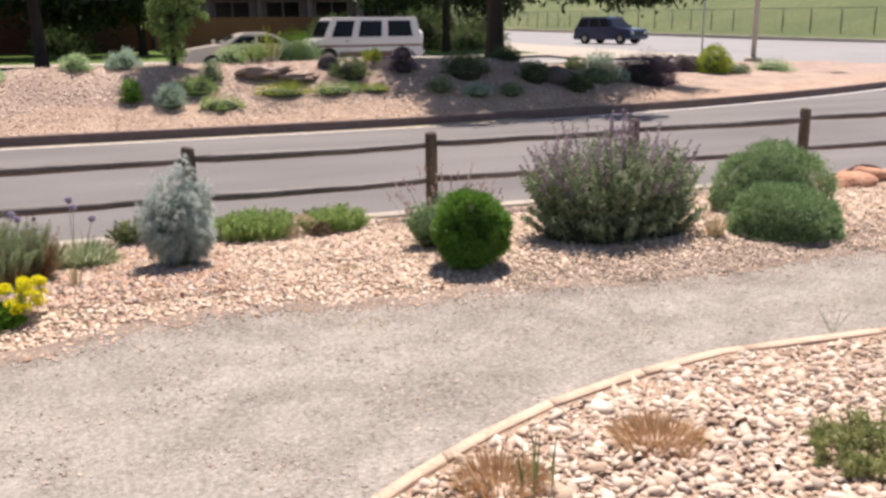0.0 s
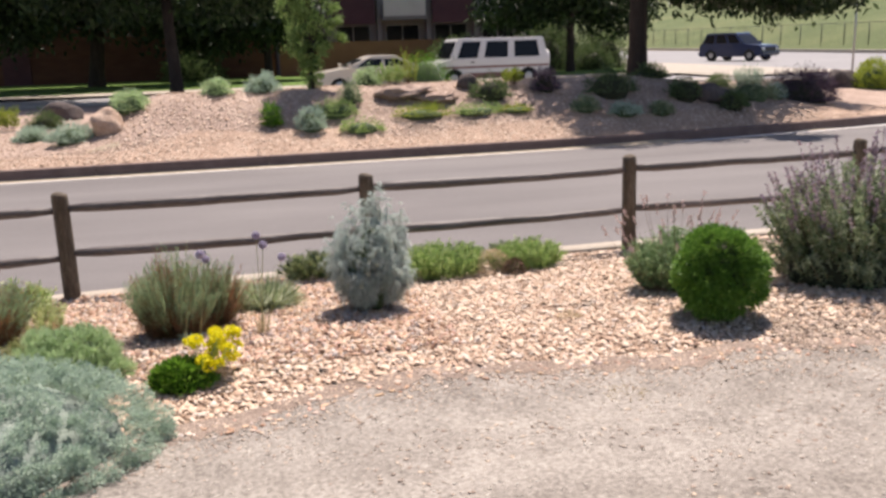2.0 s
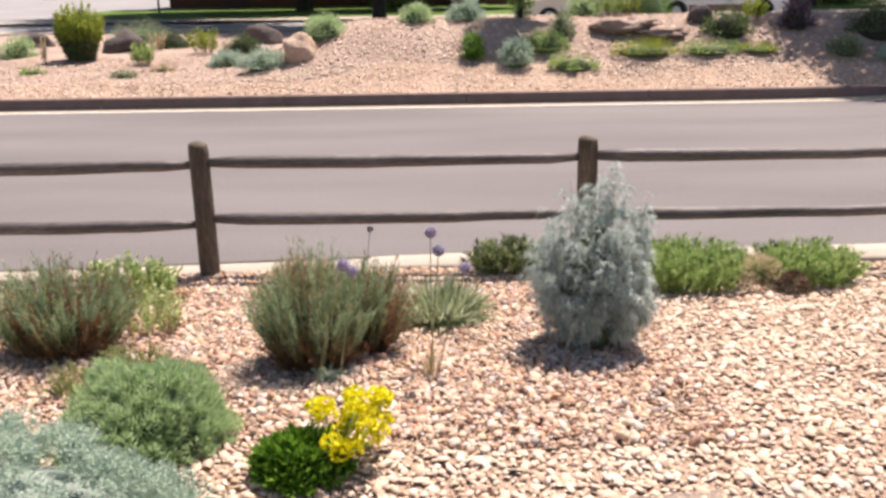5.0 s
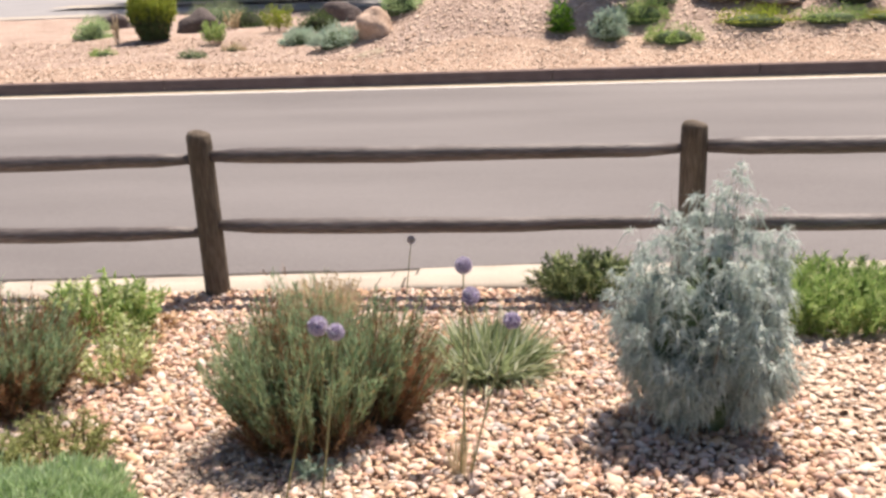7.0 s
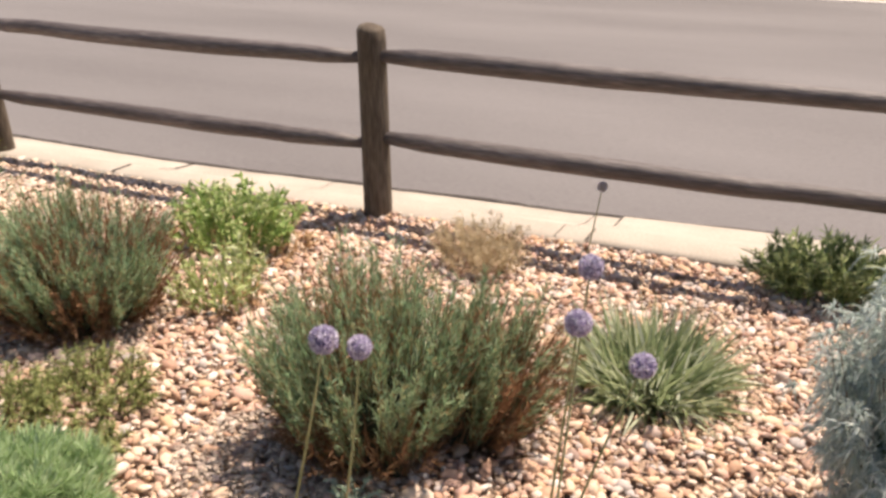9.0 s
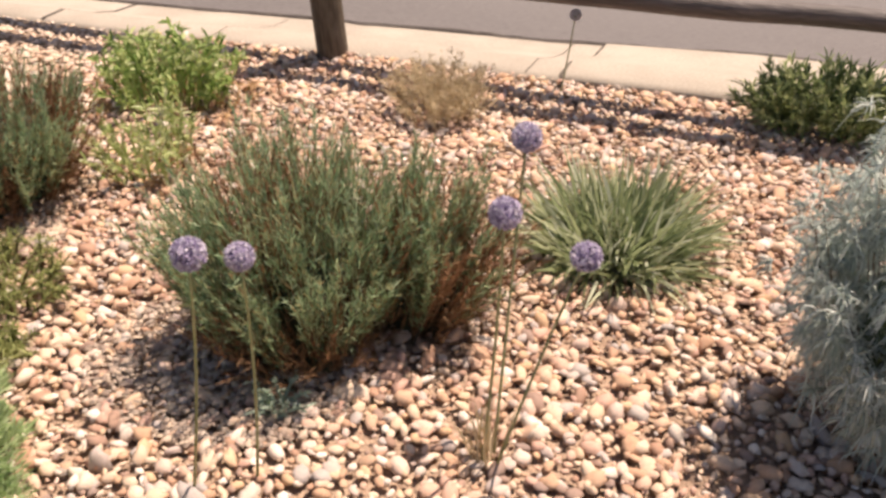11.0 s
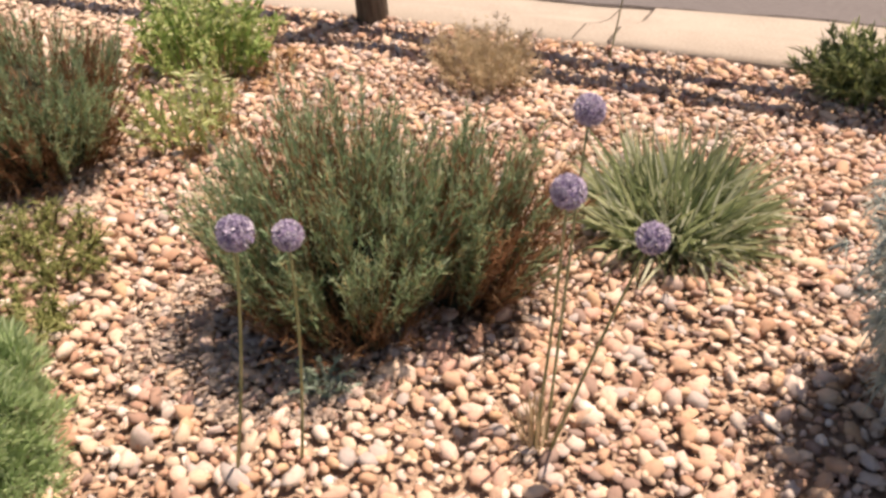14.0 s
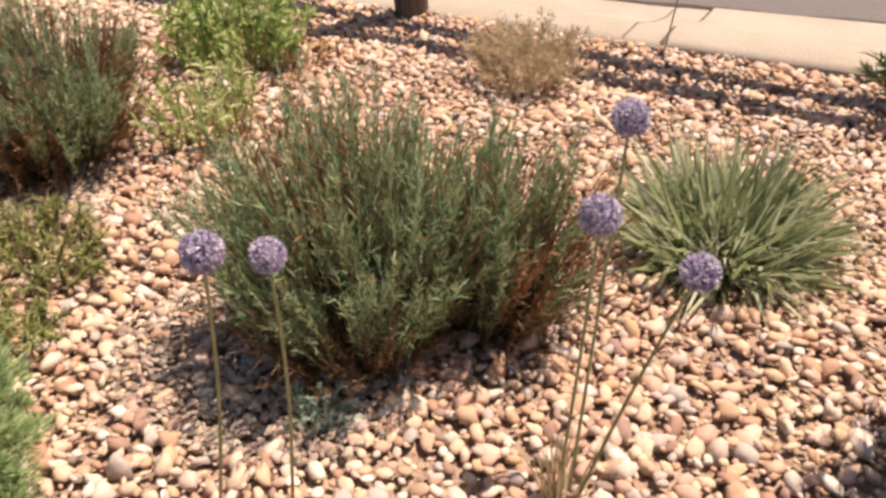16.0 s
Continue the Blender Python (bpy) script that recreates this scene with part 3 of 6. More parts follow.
def tuft(name, x, y, r, h, n, wide, mat, label, category="plant", lean=0.5, bend=0.25, base=0.4, segs=3, second=None, sink=0.0, group="", ry=None, hvar=0.35, messy=0.11):
    """Upright stems or straps fanning from the ground. Each is a bent ribbon of its own."""
    root = thing(name, Matrix.Translation((x, y, gz(x, y) - sink)), label, category, group)
    ry = r if ry is None else ry

    def fan(n, h, wide, lean, bend):
        a = RNG.uniform(0, 2 * math.pi, n)
        d = np.sqrt(RNG.uniform(0, 1, n))
        b = np.stack([d * np.cos(a) * r * base, d * np.sin(a) * ry * base, np.zeros(n)], -1)
        out = np.stack([np.cos(a) * d * r, np.sin(a) * d * ry, np.zeros(n)], -1) * (1 - base) / max(h, 0.01)
        w = unit(out * (lean / 0.5) + np.array([0, 0, 1.0]) + RNG.normal(0, messy, (n, 3)))
        L = h * RNG.uniform(1 - hvar, 1.05, n) * (1 - 0.22 * d * d)
        return blades(b, w, L, wide * RNG.uniform(0.7, 1.3, n), bend * RNG.uniform(0, 1.2, n), root=0.8)
    part("foliage", np_mesh("foliage", *fan(n, h, wide, lean, bend)), mat, root)
    if second:
        m2, n2, h2 = second
        part("old_growth", np_mesh("old_growth", *fan(n2, h2, wide, lean * 1.1, bend)), m2, root)
    return root


def side_twigs(root, name, n_main, rx, ry, h, per, leaf, wide, mat, stem_mat, lean=0.6, stem_w=0.004, start=0.15, droop=0.1, base=0.35, up=0.5):
    """Many leafy shoots: each a stem with small leaves set along it."""
    a = RNG.uniform(0, 2 * math.pi, n_main)
    d = np.sqrt(RNG.uniform(0, 1, n_main))
    b = np.stack([d * np.cos(a) * rx * base, d * np.sin(a) * ry * base, np.zeros(n_main)], -1)
    w = unit(np.stack([np.cos(a) * d * rx * (1 - base), np.sin(a) * d * ry * (1 - base), np.full(n_main, h)], -1) * np.array([1, 1, 1]) + RNG.normal(0, 0.05, (n_main, 3)))
    L = h * RNG.uniform(0.65, 1.05, n_main) * (1 - 0.3 * d ** 2) * 1.02
    tagged(part("shoot_growth", np_mesh("shoot_growth", *blades(b, w, L, stem_w * 2, droop, root=1.0)), stem_mat, root), kind="stuff")
    pick = np.repeat(np.arange(n_main), per)
    s = RNG.uniform(start, 1.0, len(pick))
    pts = b[pick] + w[pick] * (L[pick] * s)[:, None] + np.array([[0, 0, -1.0]]) * (droop * L[pick] * s * s)[:, None]
    way = unit(RNG.normal(size=(len(pick), 3)) + w[pick] * up * 2)
    return part(name, np_mesh(name, *blades(pts, way, leaf * RNG.uniform(0.5, 1.3, len(pick)), wide * RNG.uniform(0.7, 1.3, len(pick)), 0.25)), mat, root)


# silver feathery wormwood in front of the fence post
sil = thing("silver_wormwood", Matrix.Translation((2.19, -1.53, gz(2.19, -1.53))), "feathery silver-blue wormwood bush with drooping plumes by a post", "shrub")
# added lump coloured as the plant's shaded interior; also thickens its shadow
part("inner_core", np_mesh("inner_core", *lump(0.15, 0.14, 0.26, 0.3, 3.0), smooth=True), M_GREENCORE, sil).location.z = 0.27
# tip of each plume (x, y, height) and its girth
PLUMES = ((0.08, 0.02, 0.88, 0.05), (0.13, 0.0, 0.76, 0.05), (-0.09, -0.02, 0.79, 0.055), (0.02, 0.10, 0.72, 0.06), (0.23, 0.02, 0.68, 0.05), (-0.17, 0.0, 0.64, 0.055), (-0.25, 0.0, 0.48, 0.055),
          (0.03, -0.11, 0.66, 0.06), (0.15, -0.12, 0.60, 0.055), (-0.10, -0.13, 0.54, 0.06), (0.25, -0.08, 0.50, 0.055), (0.27, 0.06, 0.54, 0.055), (-0.21, -0.11, 0.38, 0.055),
          (0.03, -0.20, 0.46, 0.06), (0.15, -0.20, 0.40, 0.06), (-0.09, -0.21, 0.35, 0.055), (0.23, -0.15, 0.34, 0.055), (-0.15, 0.15, 0.60, 0.06), (0.08, 0.18, 0.62, 0.06), (0.22, 0.16, 0.50, 0.06), (-0.05, 0.21, 0.46, 0.06), (-0.22, 0.12, 0.44, 0.06),
          (0.03, -0.14, 0.28, 0.08), (-0.1, -0.05, 0.26, 0.08), (0.12, -0.05, 0.28, 0.08), (0.0, 0.1, 0.26, 0.08))
shoots, fronds = [], []
for tip_x, tip_y, tip_z, girth in PLUMES:
    tip_z *= 1.07
    nb, nodes, per = 11, 10, 19
    a = RNG.uniform(0, 6.283, nb)
    b0 = np.stack([tip_x * 0.42 + 0.025 * np.cos(a), tip_y * 0.42 + 0.025 * np.sin(a), np.zeros(nb)], -1)
    e0 = np.array([tip_x, tip_y, tip_z]) + np.stack([girth * np.cos(a) * RNG.uniform(0.2, 1, nb), girth * np.sin(a) * RNG.uniform(0.2, 1, nb), tip_z * RNG.uniform(-0.3, 0.03, nb)], -1)
    w = unit(e0 - b0)
    L = np.linalg.norm(e0 - b0, axis=1)
    shoots.append(blades(b0, w, L, 0.005, 0.0, root=1.0))
    k = np.repeat(np.arange(nb), nodes)
    q = 1 - 0.72 * RNG.uniform(0, 1, len(k)) ** 1.1
    side = unit(RNG.normal(size=(len(k), 3)) * np.array([1, 1, 0.3]) + np.array([tip_x, tip_y, 0.0]) * 2.0)
    node = b0[k] + w[k] * (L[k] * q)[:, None] + side * RNG.uniform(0.0, 0.05, (len(k), 1))
    pick = np.repeat(np.arange(len(k)), per)
    away = unit(RNG.normal(size=(len(pick), 3)) * 0.75 + side[pick] * 0.55 + np.array([0, 0, 0.75]))
    fronds.append(blades(node[pick], away, RNG.uniform(0.024, 0.058, len(pick)), RNG.uniform(0.0022, 0.0042, len(pick)), RNG.uniform(0.3, 1.5, len(pick)), root=0.9))
part("shoot_growth", np_mesh("shoot_growth", *join_sets(shoots)), M_TWIG, sil)
part("foliage", np_mesh("foliage", *join_sets(fronds)), L_SILVER, sil)

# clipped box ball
mound("box_bush", 4.27, -2.55, 0.285, 0.285, 0.285, 34000, 0.026, 0.0075, L_BOXFINE, M_SHADECORE, "round clipped bright green box bush on pebbles", clusters=520, puff=0.15, spread=0.5, low=-0.97, sink=-0.285, up=0.1)

# big purple-flowered sage
sage = thing("flowering_sage", Matrix.Translation((5.85, -1.98, gz(5.85, -1.98))), "large grey-green sage bush with dusty purple flower spikes", "shrub")
# dark solid lump that paints the shade low in the bush
part("inner_core", np_mesh("inner_core", *lump(0.58, 0.44, 0.48, 0.2, 5.0), smooth=True), M_SHADECORE, sage)
side_twigs(sage, "foliage", 520, 1.05, 0.76, 0.9, 105, 0.04, 0.0125, L_SAGE_TOP, M_TWIG, droop=0.05, start=0.06, base=0.5, up=0.25)
side_twigs(sage, "lower_foliage", 260, 1.15, 0.85, 0.5, 70, 0.045, 0.009, L_SAGE, M_TWIG, droop=0.12, start=0.1, base=0.55)
side_twigs(sage, "bloom", 190, 1.04, 0.7, 1.08, 40, 0.028, 0.011, L_PURPLE, M_TWIG, droop=0.03, start=0.78, base=0.5)

mound("green_santolina", 7.22, -2.57, 0.52, 0.48, 0.42, 25000, 0.028, 0.008, L_SANT2, M_GREENCORE, "neat rounded soft green santolina mound", clusters=500, puff=0.1, group="santolina mounds")
mound("green_santolina", 7.98, -1.5, 0.66, 0.52, 0.72, 25000, 0.03, 0.009, L_SANT2, M_GREENCORE, "larger rounded pale green santolina mound behind another", clusters=500, puff=0.1, group="santolina mounds")

# low cover by the fence
for gx_, gy_, grx, gry, gh, gn in ((2.95, -0.42, 0.44, 0.33, 0.31, 360), (3.72, -0.36, 0.36, 0.30, 0.27, 260)):
    gc = thing("ground_cover", Matrix.Translation((gx_, gy_, gz(gx_, gy_))), "low spreading bright green cover with dead tan tips by the fence", "ground cover", "fence covers")
    side_twigs(gc, "foliage", gn, grx, gry, gh, 40, 0.055, 0.0065, L_GC, L_GC, droop=0.12, base=0.75, start=0.12, up=1.3)
    if gx_ > 3.3:
        for dx, dy, r, hh, m_ in ((-0.34, -0.16, 0.15, 0.2, L_STRAW), (-0.18, -0.27, 0.08, 0.13, M_TWIG)):
            c, cn = on_dome(1300, r, r * 0.8, hh)
            part("dead_patch", np_mesh("dead_patch", *blades(c + np.array([dx, dy, 0.0]), unit(cn + RNG.normal(0, 0.55, cn.shape)), 0.045, 0.004, 0.3)), m_, gc, "dry tan dead leaves")

# wispy pink-flowered plant
pk = thing("wispy_shrub", Matrix.Translation((4.38, -1.78, gz(4.38, -1.78))), "wispy grey-green shrub with faded pink flower stalks", "shrub")
side_twigs(pk, "foliage", 330, 0.5, 0.38, 0.45, 60, 0.04, 0.007, L_SANT2, M_TWIG, droop=0.05, base=0.5)
tagged(side_twigs(pk, "bloom", 48, 0.75, 0.5, 0.74, 22, 0.022, 0.011, L_PINK, M_TWIG, droop=0.05, start=0.86, base=0.35, stem_w=0.0025), kind="stuff")

# jointed blue-green stems
L_RUSTY = leafy("rusty_dry_stem", [(0.17, 0.085, 0.045), (0.28, 0.15, 0.08), (0.38, 0.23, 0.13)], 0.7, 0.25)


def bunches(n_bunch, per, rx, ry, h, base, loose, low, lean=(0, 0)):
    """Feet, ways and lengths of wiry stems that rise in loose bunches and fan out."""
    a = RNG.uniform(0, 2 * math.pi, n_bunch)
    d = np.sqrt(RNG.uniform(0, 1, n_bunch))
    foot = np.stack([d * np.cos(a) * rx * base, d * np.sin(a) * ry * base, np.zeros(n_bunch)], -1)
    head = np.stack([d * np.cos(a) * rx + lean[0], d * np.sin(a) * ry + lean[1], h * (1 - 0.42 * d ** 2) * RNG.uniform(0.86, 1.06, n_bunch)], -1)
    k = np.repeat(np.arange(n_bunch), per)
    b = foot[k] + RNG.normal(0, 0.012, (len(k), 3)) * np.array([1, 1, 0])
    e = foot[k] + (head[k] - foot[k]) * RNG.uniform(low, 1.02, (len(k), 1)) + RNG.normal(0, loose, (len(k), 3)) * np.array([1, 1, 0.5])
    return b, unit(e - b), np.linalg.norm(e - b, axis=1)


def twigs_on(b, w, L, per, start, leaf, wide, up):
    """Short rising twigs along stems."""
    k = np.repeat(np.arange(len(b)), per)
    s_ = start + (1 - start) * RNG.uniform(0, 1, len(k)) ** 0.8
    pts = b[k] + w[k] * (L[k] * s_)[:, None]
    return blades(pts, unit(RNG.normal(size=(len(k), 3)) + w[k] * up), leaf * RNG.uniform(0.45, 1.25, len(k)), wide * RNG.uniform(0.7, 1.3, len(k)), 0.08, root=0.8)


def broom(x, y, rx, ry, h, n_bunch, label, lean=(0, 0), rusty=0.16, base=0.42):
    """A broom-like shrub: wiry stems in bunches, each with rising jointed twigs; rusty old wood low down."""
    root = thing("broom_shrub", Matrix.Translation((x, y, gz(x, y))), label, "shrub", "broom shrubs")
    # added near-black lump: shade between the stems, as colour
    part("inner_core", np_mesh("inner_core", *lump(rx * 0.48, ry * 0.48, h * 0.34, 0.3, x * 3), smooth=True), M_SHADECORE, root).location.z = 0.05
    b, w, L = bunches(n_bunch, 8, rx, ry, h, base, 0.022, 0.6, lean)
    part("shoot_growth", np_mesh("shoot_growth", *blades(b, w, L, 0.0036, 0.0, root=1.0)), L_EPHBASE, root)
    part("foliage", np_mesh("foliage", *twigs_on(b, w, L, 46, 0.22, 0.032, 0.0025, 3.2)), L_EPH, root)
    b, w, L = bunches(int(n_bunch * 0.7), 5, rx * 0.96, ry * 0.96, h * 0.6, base * 1.15, 0.03, 0.35, lean)
    part("old_growth", np_mesh("old_growth", *join_sets([blades(b, w, L, 0.003, 0.0, root=1.0), twigs_on(b, w, L, 22, 0.1, 0.04, 0.0022, 2.6)])), L_EPHBASE, root)
    b, w, L = bunches(max(int(n_bunch * rusty), 2), 9, rx * 0.9, ry * 0.9, h * 0.98, base, 0.03, 0.55, lean)
    part("dry_growth", np_mesh("dry_growth", *join_sets([blades(b, w, L, 0.0036, 0.0, root=1.0), twigs_on(b, w, L, 26, 0.2, 0.032, 0.003, 3.0)])), L_RUSTY, root, "rust-brown dry stems")
    return root


broom(0.92, -1.71, 0.30, 0.29, 0.585, 88, "dense upright blue-green broom-like shrub with rusty stems", lean=(-0.01, -0.01), rusty=0.26, base=0.5)
broom(1.12, -1.53, 0.20, 0.22, 0.48, 34, "smaller brownish broom-like shrub leaning beside a bigger one", lean=(0.09, 0.03), rusty=0.6, base=0.5)
broom(-0.32, -1.45, 0.41, 0.39, 0.47, 90, "broad dark green broom-like shrub with reddish base", rusty=0.5, base=0.5)
broom(-1.6, -1.2, 0.5, 0.42, 0.5, 80, "broom-like green shrub among pebbles by the fence", rusty=0.25, base=0.5)
tuft("strap_leaf_clump", 1.49, -1.07, 0.33, 0.33, 1300, 0.0095, L_SPK, "spiky clump of arching grey-green strap leaves", "plant", lean=0.8, bend=0.5, base=0.45, hvar=0.55, messy=0.36, second=(L_STRAW, 160, 0.16))
wisp = thing("dry_tuft", Matrix.Translation((0.68, -0.4, gz(0.68, -0.4))), "airy dry straw-coloured tuft near the kerb", "plant")
side_twigs(wisp, "foliage", 130, 0.25, 0.22, 0.24, 60, 0.026, 0.0024, L_STRAW, L_STRAW, droop=0.05, base=0.5, stem_w=0.0012, start=0.2, up=0.6)
cream = thing("cream_flower_plant", Matrix.Translation((-0.3, -0.66, gz(-0.3, -0.66))), "leafy green plant topped with creamy bracts beside a post", "plant")
side_twigs(cream, "foliage", 66, 0.34, 0.24, 0.31, 24, 0.05, 0.011, L_GC, L_GC, droop=0.08, base=0.6, start=0.3, up=0.9)
side_twigs(cream, "bloom", 60, 0.34, 0.24, 0.33, 14, 0.03, 0.011, L_PALE, L_GC, droop=0.1, base=0.6, start=0.75)
side_twigs(cream, "dead_foliage", 60, 0.4, 0.3, 0.11, 18, 0.035, 0.008, L_RUST, M_TWIG, droop=0.1, base=0.75)
sp = thing("seedling_plant", Matrix.Translation((0.02, -1.16, gz(0.02, -1.16))), "small sparse yellowish-green seedling plant on pebbles", "plant")
side_twigs(sp, "foliage", 40, 0.2, 0.24, 0.27, 24, 0.04, 0.009, L_PALE, L_PALE, droop=0.08, base=0.6, up=0.9)
side_twigs(sp, "dead_foliage", 24, 0.2, 0.2, 0.09, 14, 0.03, 0.007, L_RUST, M_TWIG, droop=0.1, base=0.7)
grey_seed = thing("grey_seedling", Matrix.Translation((1.0, -1.95, gz(1.0, -1.95))), "tiny grey-green seedling at a shrub's foot", "plant")
side_twigs(grey_seed, "foliage", 16, 0.07, 0.06, 0.09, 22, 0.02, 0.007, L_GREY, L_GREY, droop=0.1, base=0.5, up=0.8)
for (x, y, r, h) in ((0.12, -1.86, 0.24, 0.15), (-0.02, -2.02, 0.18, 0.15), (0.31, -2.07, 0.11, 0.1)):
    lo = thing("low_herb", Matrix.Translation((x, y, gz(x, y))), "low wispy olive-green herb with reddish stems", "plant", "low herbs")
    side_twigs(lo, "foliage", int(330 * r), r, r, h, 40, 0.03, 0.0035, L_OLIVE, M_TWIG, droop=0.1, base=0.6)
dk = thing("dark_leaf_plant", Matrix.Translation((1.95, -0.08, gz(1.95, -0.08))), "dark green narrow-leaved clump beside the kerb", "plant")
side_twigs(dk, "foliage", 130, 0.32, 0.2, 0.27, 36, 0.06, 0.008, L_KERBLEAF, L_KERBLEAF, droop=0.12, base=0.55, up=1.2)

mound("silver_mound", 0.11, -3.3, 0.85, 0.7, 0.41, 85000, 0.0135, 0.0065, L_GREY, M_SILVERCORE, "wide soft grey-green feathery mound spilling towards the path", clusters=620, puff=0.047, up=0.3, spread=0.95, relief=0.09)
mound("green_mound", 0.38, -2.47, 0.32, 0.31, 0.32, 40000, 0.03, 0.0042, L_SANT, M_GREENCORE, "rounded soft green feathery mound", clusters=420, puff=0.10, up=0.75, relief=0.14)
ye = mound("yellow_flower_plant", 0.985, -2.69, 0.155, 0.14, 0.125, 3800, 0.035, 0.012, L_BOX, M_SHADECORE, "small dark green plant with bright yellow flower clusters", "plant", clusters=110, puff=0.25, up=0.5)
for i in range(30):
    a, d = RNG.uniform(0, 6.28), 0.15 * math.sqrt(RNG.uniform(0.1, 1))
    px_, py_, pz_ = 0.165 + d * math.cos(a), 0.05 + d * 0.8 * math.sin(a), RNG.uniform(0.08, 0.25)
    c, cn = on_dome(80, 0.036, 0.036, 0.026, -0.3)
    part("flower_head", np_mesh("flower_head", *blades(c * 0.8 + np.array([px_, py_, pz_]), unit(cn + RNG.normal(0, 0.4, cn.shape)), 0.016, 0.014, 0.1)), L_YELLOW, ye, "bright yellow flower cluster" if i == 0 else "")
    part("flower_stalk", np_mesh("flower_stalk", *tube([(px_ * 0.6, py_ * 0.6, 0.05), (px_ * 0.9, py_ * 0.9, pz_ * 0.6), (px_, py_, pz_)], 0.0025, 5)), L_GC, ye)

# ornamental onions
M_ALCORE = surface("allium_core", [(0.16, 0.13, 0.22), (0.22, 0.18, 0.3), (0.28, 0.24, 0.36)], 30, 200, 0.8, 0.3, 200)
M_STEM = surface("allium_stem", [(0.18, 0.2, 0.09), (0.26, 0.27, 0.13), (0.36, 0.33, 0.18)], 8, 60, 0.6, 0, 60)


def allium(bx, by, hx, hy, hz, r=0.036, faded=False):
    z0 = gz(bx, by)
    root = thing("allium", Matrix.Translation((bx, by, z0)), "purple globe allium on a thin bare stem", "flower", "alliums")
    end = np.array([hx - bx, hy - by, hz - z0])
    s = np.linspace(0, 1, 9)[:, None]
    pts = end * s + np.array([[-0.03 * end[1] - 0.02 * end[0], 0.02, 0]]) * np.sin(s * math.pi) * 0.8
    part("stem", np_mesh("stem", *tube(pts, np.linspace(0.0032, 0.0022, 9), 7), smooth=True), M_STEM, root)
    n = 260
    p = unit(RNG.normal(size=(n, 3)))
    sets = []
    for k in range(6):
        side = unit(np.cross(p, RNG.normal(size=(n, 3))))
        way = unit(side * 0.85 + p * 0.5)
        sets.append(blades(p * r * RNG.uniform(0.76, 0.94, (n, 1)), way, r * 0.27, r * 0.12, 0.0))
    sets.append(blades(p * r * 0.15, p, r * 0.75, r * 0.035, 0.0))
    head = part("flower_head", np_mesh("flower_head", *join_sets(sets)), L_FADED if faded else L_ALLIUM, root, "globe of small lilac star florets")
    head.location = end
    core = part("seed_core", np_mesh("seed_core", *lump(r * 0.68, r * 0.68, r * 0.68, 0.1, bx), smooth=True), M_STEM if faded else M_ALCORE, head)
    return root


for b in ((0.965, -2.19, 1.116, -2.192, 0.762, 0.0255), (1.06, -2.12, 1.144, -2.121, 0.715, 0.0225), (1.44, -1.92, 1.485, -1.90, 0.728, 0.026),
          (1.455, -1.90, 1.451, -1.701, 0.75, 0.026), (1.47, -1.93, 1.598, -1.831, 0.625, 0.0255), (1.02, -0.06, 1.05, 0.0, 0.29, 0.021, True)):
    allium(*b)


# ---------- trees ----------
def limb(p0, p1, r0, r1, sag=0.0, n=7, wob=0.06):
    s = np.linspace(0, 1, n)[:, None]
    p = np.asarray(p0) * (1 - s) + np.asarray(p1) * s + RNG.normal(0, wob, (n, 3)) * np.sin(s * math.pi)
    p[:, 2] += sag * np.sin(s[:, 0] * math.pi)
    return tube(p, np.linspace(r0, r1, n), 9)


def tree(name, x, y, r, fork, blobs, n, leaf, mat, label, lean=(0, 0), wide=0.55, bark=M_SHADED_BARK):
    """A tapered trunk, limbs to each mass of foliage, and leaves in clumps. blobs: (x, y, z, rx, ry, rz) about the foot."""
    z0 = gz(x, y)
    root = thing(name, Matrix.Translation((x, y, z0 - 0.03)), label, "tree")
    top = np.array([lean[0], lean[1], fork])
    sets = [tube([(0, 0, -0.1), (0, 0, 0.05), (lean[0] * 0.15, lean[1] * 0.1, fork * 0.25), (lean[0] * 0.6, lean[1] * 0.5, fork * 0.6), tuple(top)], [r * 1.5, r * 1.25, r, r * 0.92, r * 0.8], 14)]
    part("trunk", np_mesh("trunk", *sets[0], smooth=True), bark, root)
    leaves = []
    tot = sum(b[3] * b[4] + b[4] * b[5] for b in blobs)
    limbs = []
    for b in blobs:
        c = np.array(b[:3])
        limbs.append(limb(top + RNG.normal(0, 0.04, 3), c, r * 0.55, r * 0.12, 0.3 * RNG.uniform(-1, 1)))
        for k in range(4):
            e = c + unit(RNG.normal(size=(1, 3)))[0] * np.array(b[3:]) * 0.8
            limbs.append(limb(c * 0.7 + top * 0.3, e, r * 0.22, r * 0.05, 0.1))
        m = int(n * (b[3] * b[4] + b[4] * b[5]) / tot)
        nc = max(m // 45, 4)
        d = unit(RNG.normal(size=(nc, 3)))
        cc = c + d * np.array(b[3:]) * (RNG.uniform(0.25, 1, (nc, 1)) ** 0.45) * RNG.uniform(0.75, 1.12, (nc, 1))
        pick = np.repeat(np.arange(nc), 45)
        sp = 0.14 * (b[3] + b[5])
        pts = cc[pick] + RNG.normal(0, 1, (len(pick), 3)) * sp * 0.5 * np.array([1.1, 1.1, 0.8])
        way = unit(RNG.normal(size=(len(pick), 3)) + np.array([0, 0, -0.35]))
        leaves.append(blades(pts, way, leaf * RNG.uniform(0.6, 1.3, len(pick)), leaf * wide * RNG.uniform(0.7, 1.2, len(pick)), 0.2))
    part("crown_wood", np_mesh("crown_wood", *join_sets(limbs), smooth=True), bark, root)
    part("crown", np_mesh("crown", *join_sets(leaves)), mat, root)
    return root


